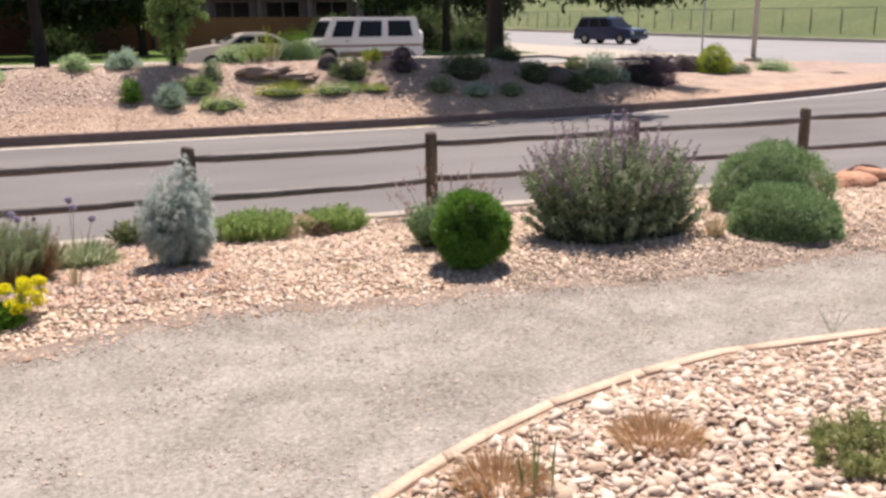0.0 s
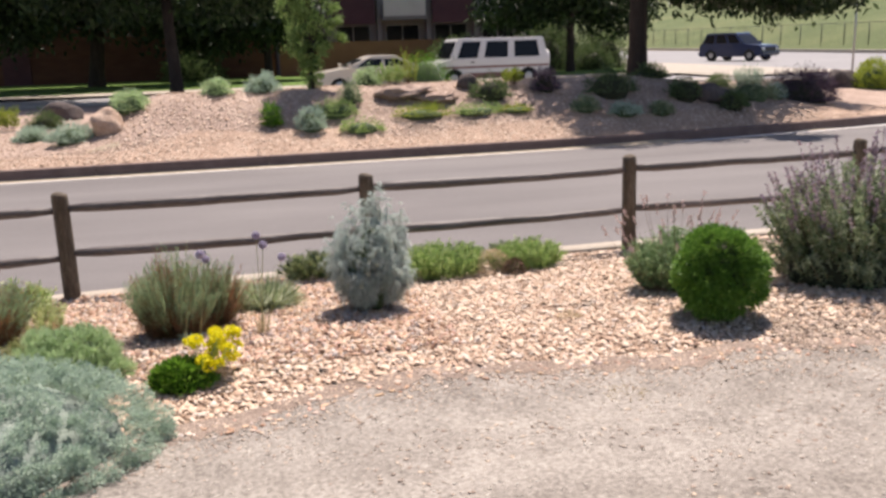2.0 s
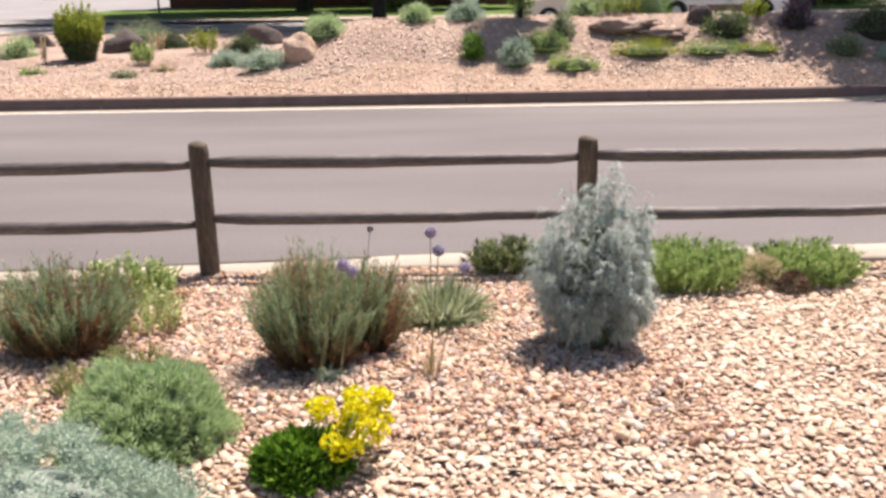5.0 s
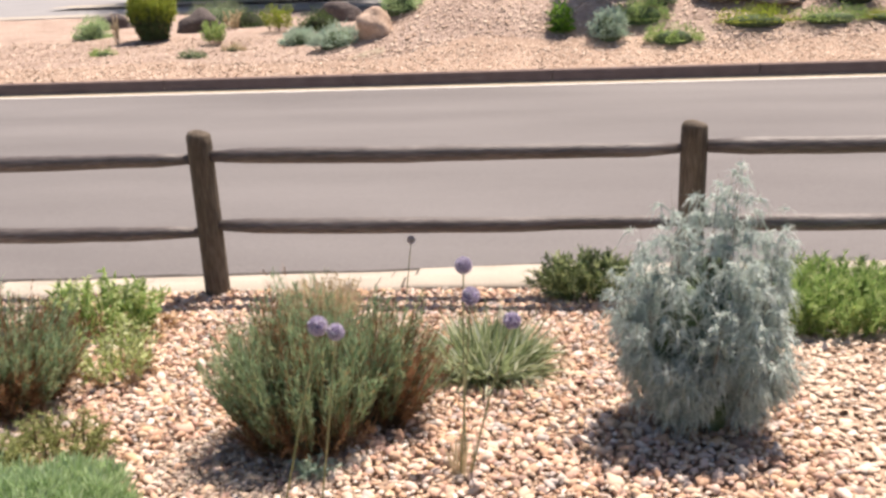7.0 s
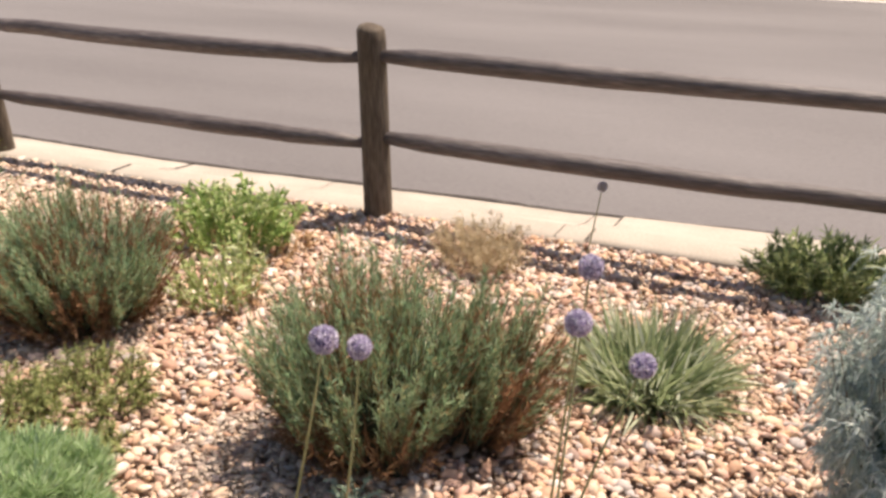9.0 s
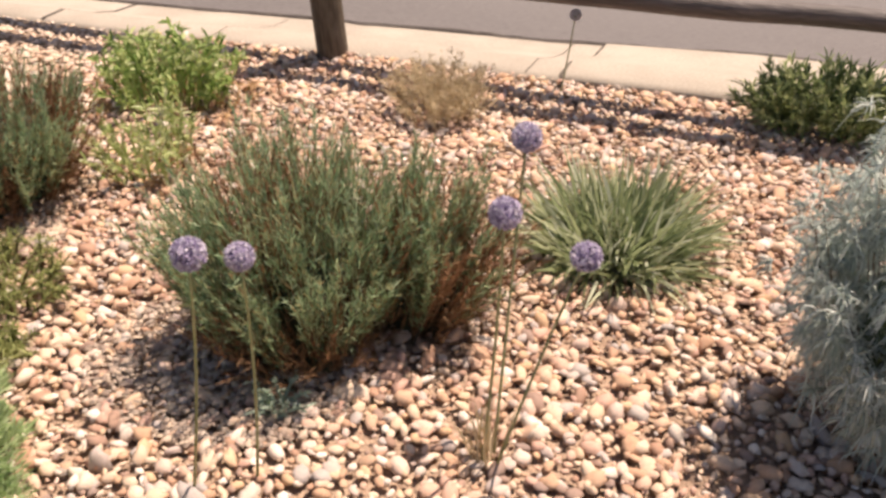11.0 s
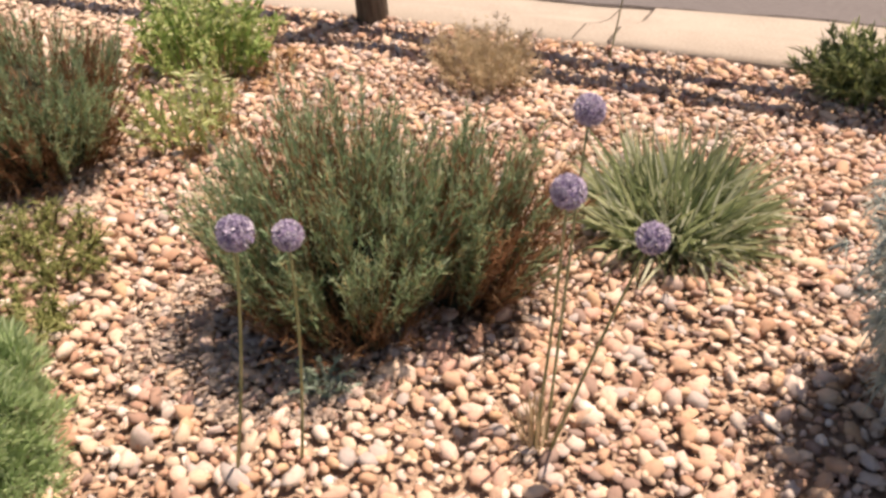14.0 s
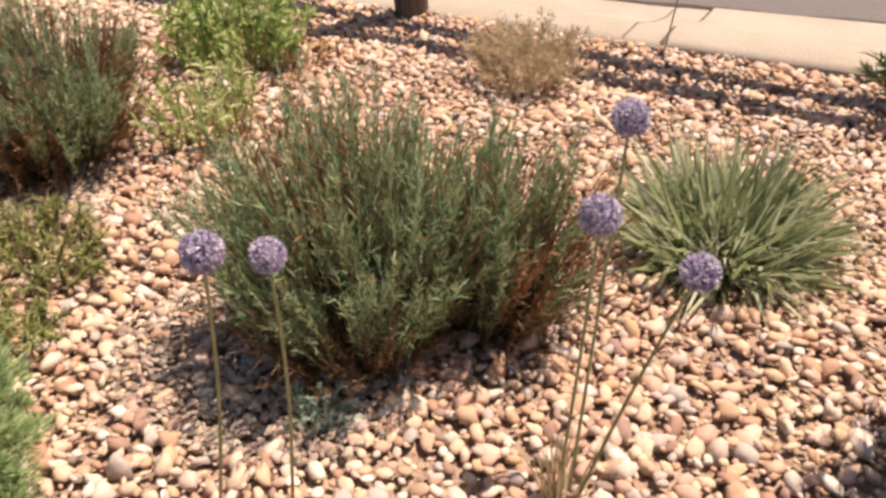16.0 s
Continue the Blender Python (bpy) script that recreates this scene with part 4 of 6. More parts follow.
tree("shade_tree", 11.8, 14.0, 0.24, 3.6, [(1.0, -0.8, 5.2, 2.6, 2.0, 1.6), (2.6, -0.3, 2.75, 2.2, 1.7, 1.1), (4.6, -0.5, 2.3, 1.7, 1.3, 0.75), (1.2, -0.2, 2.9, 1.5, 1.2, 0.9), (-1.4, -0.2, 5.0, 1.5, 1.4, 1.2), (1.6, 0.6, 7.0, 2.0, 1.8, 1.2), (-0.8, -1.5, 6.2, 1.2, 0.9, 0.8), (2.7, -2.5, 6.6, 0.9, 0.7, 0.6)], 36000, 0.17, L_SHADED_TREE,
     "tall shade tree, its leaves and straight trunk coloured dark for shade")
tree("yard_tree", -0.3, 24.5, 0.21, 3.4, [(0, 0.5, 5.6, 3.8, 3.0, 2.6), (-2.6, 0, 4.4, 2.4, 2.2, 1.8), (2.6, 0.4, 4.2, 2.2, 2.2, 1.6), (-0.4, 0.6, 8.6, 3.0, 2.8, 2.0), (-5.0, 1.6, 5.8, 2.8, 2.4, 1.6), (-4.4, 4.0, 7.2, 3.0, 2.6, 1.8), (-8.0, 2.6, 6.4, 2.6, 2.4, 1.6)], 40000, 0.24, L_SHADED_TREE,
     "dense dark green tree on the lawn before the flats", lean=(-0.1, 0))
tree("yard_tree", -4.4, 36.0, 0.34, 2.9, [(-3.4, -1, 4.2, 4.0, 3.0, 2.3), (3.0, -1, 4.2, 3.8, 3.0, 2.2), (0, 0, 8.0, 4.6, 3.4, 2.8), (-4.5, -4.5, 6.6, 3.4, 2.8, 1.8), (-7.5, -2.0, 5.4, 3.0, 2.6, 1.8)], 36000, 0.3, L_SHADED_TREE,
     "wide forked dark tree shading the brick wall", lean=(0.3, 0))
tree("yard_tree", 17.6, 33.0, 0.2, 3.0, [(0, 0, 4.6, 3.0, 2.4, 2.2), (-2.4, 0.5, 3.6, 2.2, 2.0, 1.8), (2.4, 0.4, 3.4, 2.2, 2.0, 1.8)], 18000, 0.24, L_SHADED_TREE, "leafy tree on the lawn behind the parked van")
tree("yard_tree", 3.4, 36.0, 0.2, 2.0, [(0, 0, 3.6, 2.4, 2.0, 2.2), (-2.8, 0.2, 3.2, 2.0, 1.8, 2.0)], 14000, 0.24, L_SHADED_TREE, "dark bushy tree against the brick wall")
tree("young_tree", 3.2, 12.4, 0.05, 0.7, [(0.0, 0, 0.35, 0.24, 0.24, 0.3), (0.05, 0, 0.75, 0.36, 0.32, 0.4), (-0.35, 0.1, 1.05, 0.3, 0.26, 0.3), (0.42, 0, 1.15, 0.34, 0.26, 0.3), (-0.1, 0, 1.35, 0.42, 0.36, 0.4), (0.5, 0.1, 1.6, 0.34, 0.26, 0.24), (-0.42, 0, 1.75, 0.3, 0.26, 0.34), (0.05, 0, 2.0, 0.42, 0.36, 0.45), (-0.22, 0, 2.45, 0.3, 0.26, 0.4), (0.3, 0, 2.5, 0.32, 0.3, 0.4), (0.1, 0, 3.0, 0.36, 0.3, 0.45), (0.6, 0, 3.3, 0.5, 0.36, 0.4), (1.0, 0, 2.85, 0.34, 0.3, 0.24)], 12500, 0.09, L_YOUNG,
     "slender young bright green tree on the mound", wide=0.26)


# ---------- plants across the street ----------
def rock(x, y, rx, ry, h, mat, label, seed, group="rocks", rough=0.2):
    v, q, t = lump(rx, ry, h, rough, seed, 20, 12, 1.3 if rough < 0.3 else 2.2)
    v[:, 2] += h * 0.35
    ob = part("boulder", np_mesh("boulder", v, q, t, smooth=True), mat)
    ob.matrix_basis = Matrix.Translation((x, y, gz(x, y) - 0.02))
    return tagged(ob, label, "rock", group)


M_ROCKTAN = surface("tan_rock", [(0.33, 0.22, 0.155), (0.45, 0.32, 0.24), (0.56, 0.43, 0.34)], 2.5, 18, 0.85, 0.9, 14, dist=0.04)
M_ROCKDARK = surface("dark_rock", [(0.06, 0.047, 0.045), (0.1, 0.08, 0.075), (0.145, 0.118, 0.108)], 2.5, 18, 0.85, 0.9, 14, dist=0.04)
M_ROCKRED = surface("red_rock", [(0.36, 0.17, 0.1), (0.47, 0.25, 0.16), (0.55, 0.33, 0.23)], 2.5, 18, 0.85, 0.9, 14, dist=0.04)
rock(-1.0, 11.15, 0.33, 0.29, 0.31, M_ROCKTAN, "rounded tan boulder on wood chips", 1.3)
rock(-5.5, 14.8, 0.48, 0.4, 0.32, M_ROCKDARK, "dark brown boulder beside a bush", 2.3)
rock(-2.7, 16.6, 0.5, 0.4, 0.34, M_ROCKDARK, "low dark boulder in the shade", 3.7)
M_ROCKLEDGE = surface("ledge_rock", [(0.22, 0.15, 0.125), (0.35, 0.255, 0.21), (0.47, 0.36, 0.3)], 3.5, 22, 0.9, 1.0, 16, dist=0.05)
rock(5.1, 11.6, 0.6, 0.36, 0.15, M_ROCKLEDGE, "broad grey-brown ledge rock set in the mound", 4.1, rough=0.36)
rock(5.75, 11.35, 0.42, 0.28, 0.11, M_ROCKLEDGE, "flat pinkish-brown ledge rock set in the mound", 5.2, rough=0.36)
rock(6.6, 11.85, 0.22, 0.2, 0.24, M_ROCKDARK, "small dark rock on the mound", 6.4)
rock(12.3, 11.2, 0.5, 0.35, 0.25, M_ROCKDARK, "grey rock in tree shade", 7.4)
rock(19.3, 15.7, 0.5, 0.4, 0.4, M_ROCKDARK, "dark rock near the street corner", 8.1)
rock(9.9, -0.6, 0.36, 0.26, 0.13, M_ROCKRED, "flat reddish sandstone rock in the bed", 9.3)
rock(10.5, -0.25, 0.34, 0.26, 0.15, M_ROCKRED, "small reddish sandstone rock by the fence", 10.9)
rock(-8.2, 16.5, 0.4, 0.35, 0.25, M_ROCKDARK, "small dark rock near the street", 11.9)


def far_mound(x, y, r, h, n, mat, label, core=None, leaf=0.07, ry=None):
    core = core or (M_SHADECORE if mat in (L_DARK, L_PLUM) else M_GREENCORE)
    return mound("bedding_shrub", x, y, r, r if ry is None else ry, h, n, leaf, leaf * 0.22, mat, core, label, clusters=max(40, n // 30), puff=0.3, low=-0.25, up=0.4, group="shrubs across the street")


for a in ((-0.6, 11.85, 0.37, 0.36, 3200, L_SANT, "round pale green mound on the chips"), (-1.65, 11.2, 0.42, 0.3, 2600, L_GREY, "low grey-green mound with yellowish bloom"),
          (-2.65, 12.3, 0.34, 0.26, 1800, L_GREY, "low grey mound beside a boulder"), (-2.7, 14.0, 0.36, 0.4, 2000, L_DARK, "dark green shrub in the shade"),
          (-7.5, 13.9, 0.34, 0.42, 2000, L_SANT, "rounded green shrub by the street"), (-6.0, 17.5, 0.8, 0.45, 2600, L_SAGE, "wide olive-green low shrub"),
          (2.17, 10.75, 0.16, 0.38, 1700, L_BOX, "small upright bright green shrub"), (2.96, 10.55, 0.28, 0.42, 2200, L_GREY, "grey-green rounded shrub among tan chips"),
          (3.87, 11.4, 0.19, 0.4, 1500, L_SAGE, "small dull green shrub on the slope"), (7.0, 11.4, 0.42, 0.42, 2400, L_DARK, "dark green spreading shrub"),
          (8.35, 11.6, 0.27, 0.46, 1800, L_PLUM, "dark purplish shrub in tree shade"), (8.95, 10.75, 0.3, 0.27, 1600, L_SAGE, "grey-blue low shrub in tree shade"),
          (9.8, 10.55, 0.36, 0.2, 1600, L_GREY, "low grey-blue spreading shrub"), (10.65, 10.5, 0.28, 0.22, 1500, L_SAGE, "low grey-green shrub in shade"),
          (11.6, 11.2, 0.42, 0.4, 2000, L_DARK, "dark green shrub in tree shade"), (12.6, 10.8, 0.36, 0.34, 1800, L_DARK, "small dark shrub in tree shade"),
          (9.85, 11.4, 0.6, 0.46, 2400, L_DARK, "wide dark shrub below the tree"), (11.4, 12.5, 0.42, 0.3, 1700, L_DARK, "low green shrub by the trunk"),
          (13.6, 11.6, 0.5, 0.4, 2000, L_SAGE, "dull green shrub in tree shade"), (14.4, 12.0, 0.4, 0.34, 1600, L_GREY, "grey shrub in broken shade"),
          (16.0, 17.0, 0.45, 0.42, 1800, L_DARK, "round dark green shrub"), (23.0, 15.9, 0.7, 0.32, 1800, L_SANT, "low pale green shrub at the corner"),
          (20.9, 15.2, 0.45, 0.3, 1500, L_SAGE, "low olive shrub at the corner"), (15.65, 12.6, 0.9, 0.74, 9000, L_PLUM, "large dark purple shrub in the bed", M_SHADECORE),
          (18.6, 15.8, 0.6, 0.45, 2000, L_PLUM, "low purple shrub among tan chips"), (2.1, 12.3, 0.36, 0.36, 1900, L_GREY, "silvery shrub on the mound's crest"),
          (1.15, 12.2, 0.3, 0.32, 1500, L_SANT, "small green shrub on the mound's crest"), (8.6, 25.2, 0.95, 1.25, 5000, L_BOX, "clipped bright green hedge bush beside the cars"),
          (4.5, 12.9, 0.32, 0.4, 1800, L_SANT, "grey-green shrub on the mound's crest"), (-4.6, 15.6, 0.4, 0.4, 1500, L_DARK, "small dark shrub in shade"),
          # the highest one, at x 19.2, is added for a dark building part
          (17.4, 36.0, 1.3, 2.4, 4500, L_DARK, "tall dark shrub behind the parked van", None, 0.22), (20.9, 36.5, 1.2, 2.0, 4000, L_DARK, "dark upright shrub beside the drive", None, 0.22), (19.2, 38.5, 1.5, 3.6, 5000, L_DARK, "high dark evergreen by the flats", None, 0.24), (19.5, 35.0, 1.1, 1.2, 3500, L_DARK, "dark rounded shrub by the flats", None, 0.2), (-0.2, 38.8, 1.5, 1.5, 4200, L_DARK, "dark evergreen shrub against the wall", None, 0.22),
          (13.4, 38.8, 1.6, 1.8, 4500, L_DARK, "dark evergreen shrub before the garden wall", None, 0.22)):
    far_mound(*a)
for a in ((5.3, 10.8, 0.6, 0.16, 1600, L_LIME, "flat lime-green creeping cover"), (6.5, 10.8, 0.55, 0.14, 1600, L_GC, "flat green creeping cover"), (3.5, 10.95, 0.45, 0.3, 2000, L_GC, "loose bright green cover plant"),
          (3.95, 10.35, 0.42, 0.22, 1800, L_GC, "low bright green cover plant"), (7.4, 10.8, 0.4, 0.1, 900, L_LIME, "thin lime-green creeping cover"), (-4.3, 11.1, 0.24, 0.09, 500, L_SAGE, "flat brownish weed among tan chips"), (-3.75, 11.8, 0.2, 0.08, 400, L_STRAW, "flat dry weed among tan chips"), (-6.2, 11.6, 0.25, 0.1, 400, L_GC, "flat green weed among tan chips")):
    far_mound(*a, ry=a[2] * 0.5, leaf=0.06)
for a in ((-3.5, 14.0, 0.42, 0.62, 500, 0.02, L_LIME, "upright yellow-green spiky plant"), (-4.4, 12.5, 0.36, 0.52, 520, 0.02, L_GC, "upright green grassy plant"), (5.0, 12.7, 0.5, 0.55, 520, 0.025, L_GC, "tall green grassy plant on the crest"),
          (5.4, 12.8, 0.4, 0.85, 300, 0.016, L_LIME, "tall yellow flower spires on the crest"), (7.7, 11.95, 0.32, 0.42, 500, 0.02, L_LIME, "yellow-green grassy tuft on chips"), (15.6, 14.8, 0.55, 0.85, 900, 0.02, L_GREY, "feathery grey upright shrub"),
          (-4.7, 14.6, 0.25, 0.5, 200, 0.02, L_STRAW, "dry tan spires among tan chips"), (-6.5, 12.9, 0.12, 0.6, 90, 0.012, L_STRAW, "thin dry stalks beside a bush")):
    up_ = thing("upright_plant", Matrix.Translation((a[0], a[1], gz(a[0], a[1]))), a[7], "plant", "plants across the street")
    side_twigs(up_, "foliage", max(a[4] // 9, 14), a[2], a[2], a[3], 22, 0.075, a[5] * 1.1, a[6], M_TWIG, droop=0.06, start=0.2, base=0.45, up=1.2)
vase = thing("tall_bush", Matrix.Translation((-5.9, 13.3, gz(-5.9, 13.3))), "tall vase-shaped bush with yellow-green tips and dark base", "shrub")
side_twigs(vase, "lower_foliage", 260, 0.5, 0.45, 0.85, 50, 0.075, 0.02, L_DARK, M_TWIG, droop=0.04, start=0.05, base=0.5)
side_twigs(vase, "foliage", 240, 0.66, 0.55, 1.2, 46, 0.075, 0.018, L_LIME, M_TWIG, droop=0.06, start=0.55, base=0.4)
mound("tall_bush", 20.1, 15.3, 0.55, 0.5, 0.8, 4500, 0.1, 0.02, L_LIME, M_GREENCORE, "bright yellow-green bush at the corner", clusters=140, puff=0.22, up=0.7)


# ---------- block of flats ----------
M_BRICK = surface("brown_brick", [(0.085, 0.037, 0.024), (0.12, 0.053, 0.034), (0.15, 0.068, 0.044)], 1.5, 22, 0.9, 0.5, 30, dist=0.02, stretch=(1, 1, 3))
M_GWALL = surface("garden_wall", [(0.17, 0.078, 0.05), (0.22, 0.1, 0.066), (0.26, 0.125, 0.082)], 1.2, 20, 0.9, 0.4, 30, dist=0.02)
M_CREAMP = surface("cream_panel", [(0.5, 0.47, 0.43), (0.58, 0.55, 0.5), (0.63, 0.6, 0.56)], 1, 20, 0.8, 0.1, 40)
M_MAROON = surface("maroon_panel", [(0.06, 0.025, 0.03), (0.085, 0.035, 0.042), (0.11, 0.05, 0.055)], 1, 20, 0.7, 0.1, 40)
M_GREYCOL = surface("grey_column", [(0.17, 0.155, 0.15), (0.23, 0.21, 0.2), (0.28, 0.26, 0.25)], 1, 20, 0.8, 0.1, 40)
M_GLASS = plain("dark_window_glass", (0.008, 0.009, 0.011), 0.12, spec=0.3)
M_ROOF = surface("flat_roof", [(0.12, 0.11, 0.1), (0.16, 0.15, 0.14), (0.2, 0.19, 0.18)], 1, 20, 0.9, 0.2, 40)
M_FRAME = plain("window_frame_grey", (0.3, 0.29, 0.28), 0.5)

flats = thing("apartment_building", Matrix.Translation((0, 0, 0.5)), "brown brick two-storey block of flats behind lawn and trees", "building")
part("wall", box_bm(-12, 4.0, 41.0, 52, -0.3, 7.0), M_BRICK, flats)
part("wall", box_bm(4.0, 22.5, 45.0, 56, -0.3, 7.6), M_GREYCOL, flats, "grey rendered wall with balconies")
part("roof", box_bm(-12.3, 4.3, 40.7, 52.3, 7.0, 7.25), M_ROOF, flats)
part("roof", box_bm(4.3, 22.8, 44.4, 56.3, 7.6, 7.85), M_ROOF, flats)
part("garden_wall", box_bm(4.2, 19.5, 40.0, 40.25, -0.3, 1.9), M_GWALL, flats, "orange-brown rendered garden wall")
for i in range(6):
    x0 = 4.6 + i * 2.95
    part("balcony_front" if i % 2 == 0 else "wall_panel", box_bm(x0, x0 + 2.5, 43.9 + 0.3 * (i % 2), 44.0 + 0.3 * (i % 2), 3.3 if i % 2 == 0 else 2.9, 4.35 if i % 2 == 0 else 6.9, 0.01), M_CREAMP if i % 2 == 0 else M_MAROON, flats, "cream balcony panel" if i % 2 == 0 else "dark maroon wall panel")
    if i % 2 == 0:
        part("balcony_floor", box_bm(x0 - 0.1, x0 + 2.6, 43.85, 45.1, 3.1, 3.28), M_GREYCOL, flats)
    for zz in (1.3, 4.5):
        w = part("window", box_bm(x0 + 0.25, x0 + 2.3, 44.9, 44.97, zz, zz + 1.55), M_FRAME, flats, "grey framed window")
        for k in range(2):
            part("pane", box_bm(x0 + 0.31 + k * 1.0, x0 + 1.24 + k * 1.0, 44.87, 44.895, zz + 0.06, zz + 1.49), M_GLASS, w)
    part("column", box_bm(x0 - 0.28, x0 - 0.02, 44.55, 45.0, -0.3, 7.5), M_GREYCOL, flats)
for x0, wd, z0_, hh in ((-11.2, 1.2, 0.9, 2.3), (-9.4, 1.3, 0.0, 2.2), (-3.2, 1.6, 4.2, 1.4), (1.2, 1.6, 4.2, 1.4)):
    w = part("door" if z0_ == 0 else "window", box_bm(x0, x0 + wd, 40.93, 40.99, z0_, z0_ + hh), M_MAROON if z0_ == 0 else M_FRAME, flats, "dark recessed entrance door" if z0_ == 0 else "")
    if z0_:
        for k in range(3):
            part("pane", box_bm(x0 + 0.08, x0 + wd - 0.08, 40.9, 40.92, z0_ + 0.06 + k * hh / 3, z0_ + (k + 1) * hh / 3 - 0.06), M_GLASS if k % 2 else M_CREAMP, w)

# lawns and walks
xs_l = np.arange(-12.0, 21.1, 1.0)
tagged(sheet("lawn", xs_l, [29.5, 31, 33, 35, 38, 41.2], M_LAWN, lift=0.06), "mown green lawn before the flats", "lawn", kind="structure")
tagged(sheet("pavement", np.arange(-16.0, 24.1, 1.0), [27.6, 28.5, 29.45], M_CONCRETE, lift=0.05), "pale concrete pavement along the lawn", "pavement", kind="structure")
tagged(sheet("driveway", np.arange(20.5, 27.1, 0.8), [24, 27, 30, 34, 40, 46], M_CONCRETE, lift=0.04), "bright concrete corner apron", "pavement", kind="structure")
tagged(sheet("strip_walk", np.arange(-40, 20.1, 2.0), [21.9, 22.5, 23.1], M_CONCRETE, lift=0.03), "narrow pale kerb behind the planted strip", "kerb", kind="structure")
hx = np.concatenate([np.arange(0, 20, 2.0), np.arange(20, 100, 10.0)])


def hill_sheet():
    ys = np.concatenate([np.arange(14, 60, 4.0), np.arange(60, 240, 12.0)])
    v = np.array([[49 + 0.05 * (y - 29) + d, y, land(49 + 0.05 * (y - 29) + d, y) + 0.06] for y in ys for d in hx])
    nx, ny = len(hx), len(ys)
    i, j = np.meshgrid(np.arange(ny - 1), np.arange(nx - 1), indexing="ij")
    q = np.stack([i * nx + j, i * nx + j + 1, (i + 1) * nx + j + 1, (i + 1) * nx + j], -1).reshape(-1, 4)
    return part("hill", np_mesh("hill", v, q, smooth=True), M_HILL)


tagged(hill_sheet(), "dry green grassy slope beyond the side street", "hill", kind="structure")


# ---------- vehicles ----------
M_TYRE = surface("tyre_rubber", [(0.012, 0.012, 0.012), (0.02, 0.02, 0.02), (0.03, 0.03, 0.03)], 8, 60, 0.85, 0.2, 80)
M_RIM = plain("steel_rim", (0.45, 0.45, 0.46), 0.35, metal=0.9)
M_CHROME = plain("chrome_trim", (0.6, 0.6, 0.6), 0.15, metal=1.0)
M_LAMP = plain("headlamp_glass", (0.75, 0.75, 0.72), 0.1)
M_TAIL = plain("tail_lamp", (0.35, 0.02, 0.015), 0.2)
M_BLACKTRIM = plain("black_trim", (0.02, 0.02, 0.02), 0.6)
M_WHITEPAINT = plain("white_paint", (0.72, 0.7, 0.68), 0.3, coat=0.5)
M_GOLDPAINT = plain("pale_gold_paint", (0.62, 0.56, 0.47), 0.3, coat=0.5)
M_BLUEPAINT = plain("dark_blue_paint", (0.012, 0.024, 0.075), 0.25, coat=0.6)
M_SILVERPAINT = plain("silver_paint", (0.55, 0.56, 0.58), 0.3, metal=0.4, coat=0.5)
M_STRIPE = plain("maroon_stripe", (0.22, 0.1, 0.09), 0.4)


def solid(profile, half, bevel=0.03):
    """A side outline of (x, z) drawn out to both sides. half: half the width at a height."""
    bm = bmesh.new()
    a = [bm.verts.new((x, half(z), z)) for x, z in profile]
    b = [bm.verts.new((x, -half(z), z)) for x, z in profile]
    n = len(profile)
    bm.faces.new(a)
    bm.faces.new(b[::-1])
    for i in range(n):
        bm.faces.new((a[i], b[i], b[(i + 1) % n], a[(i + 1) % n]))
    bmesh.ops.recalc_face_normals(bm, faces=list(bm.faces))
    if bevel:
        bmesh.ops.bevel(bm, geom=list(bm.edges), offset=bevel, segments=2, affect="EDGES", profile=0.6)
    for f in bm.faces:
        f.smooth = False
    return bm


def arch(cx, r, z0, n=7):
    return [(cx + r * math.cos(a), z0 + r * math.sin(a)) for a in np.linspace(0, math.pi, n)]


def slab(corners, push):
    """A thin pane from four corners, pushed out along its normal."""
    c = [Vector(p) for p in corners]
    nrm = (c[1] - c[0]).cross(c[2] - c[0]).normalized()
    bm = bmesh.new()
    v = [bm.verts.new(p + nrm * push) for p in c] + [bm.verts.new(p - nrm * 0.01) for p in c]
    for f in ((0, 1, 2, 3), (7, 6, 5, 4), (0, 4, 5, 1), (1, 5, 6, 2), (2, 6, 7, 3), (3, 7, 4, 0)):
        bm.faces.new([v[i] for i in f])
    return bm


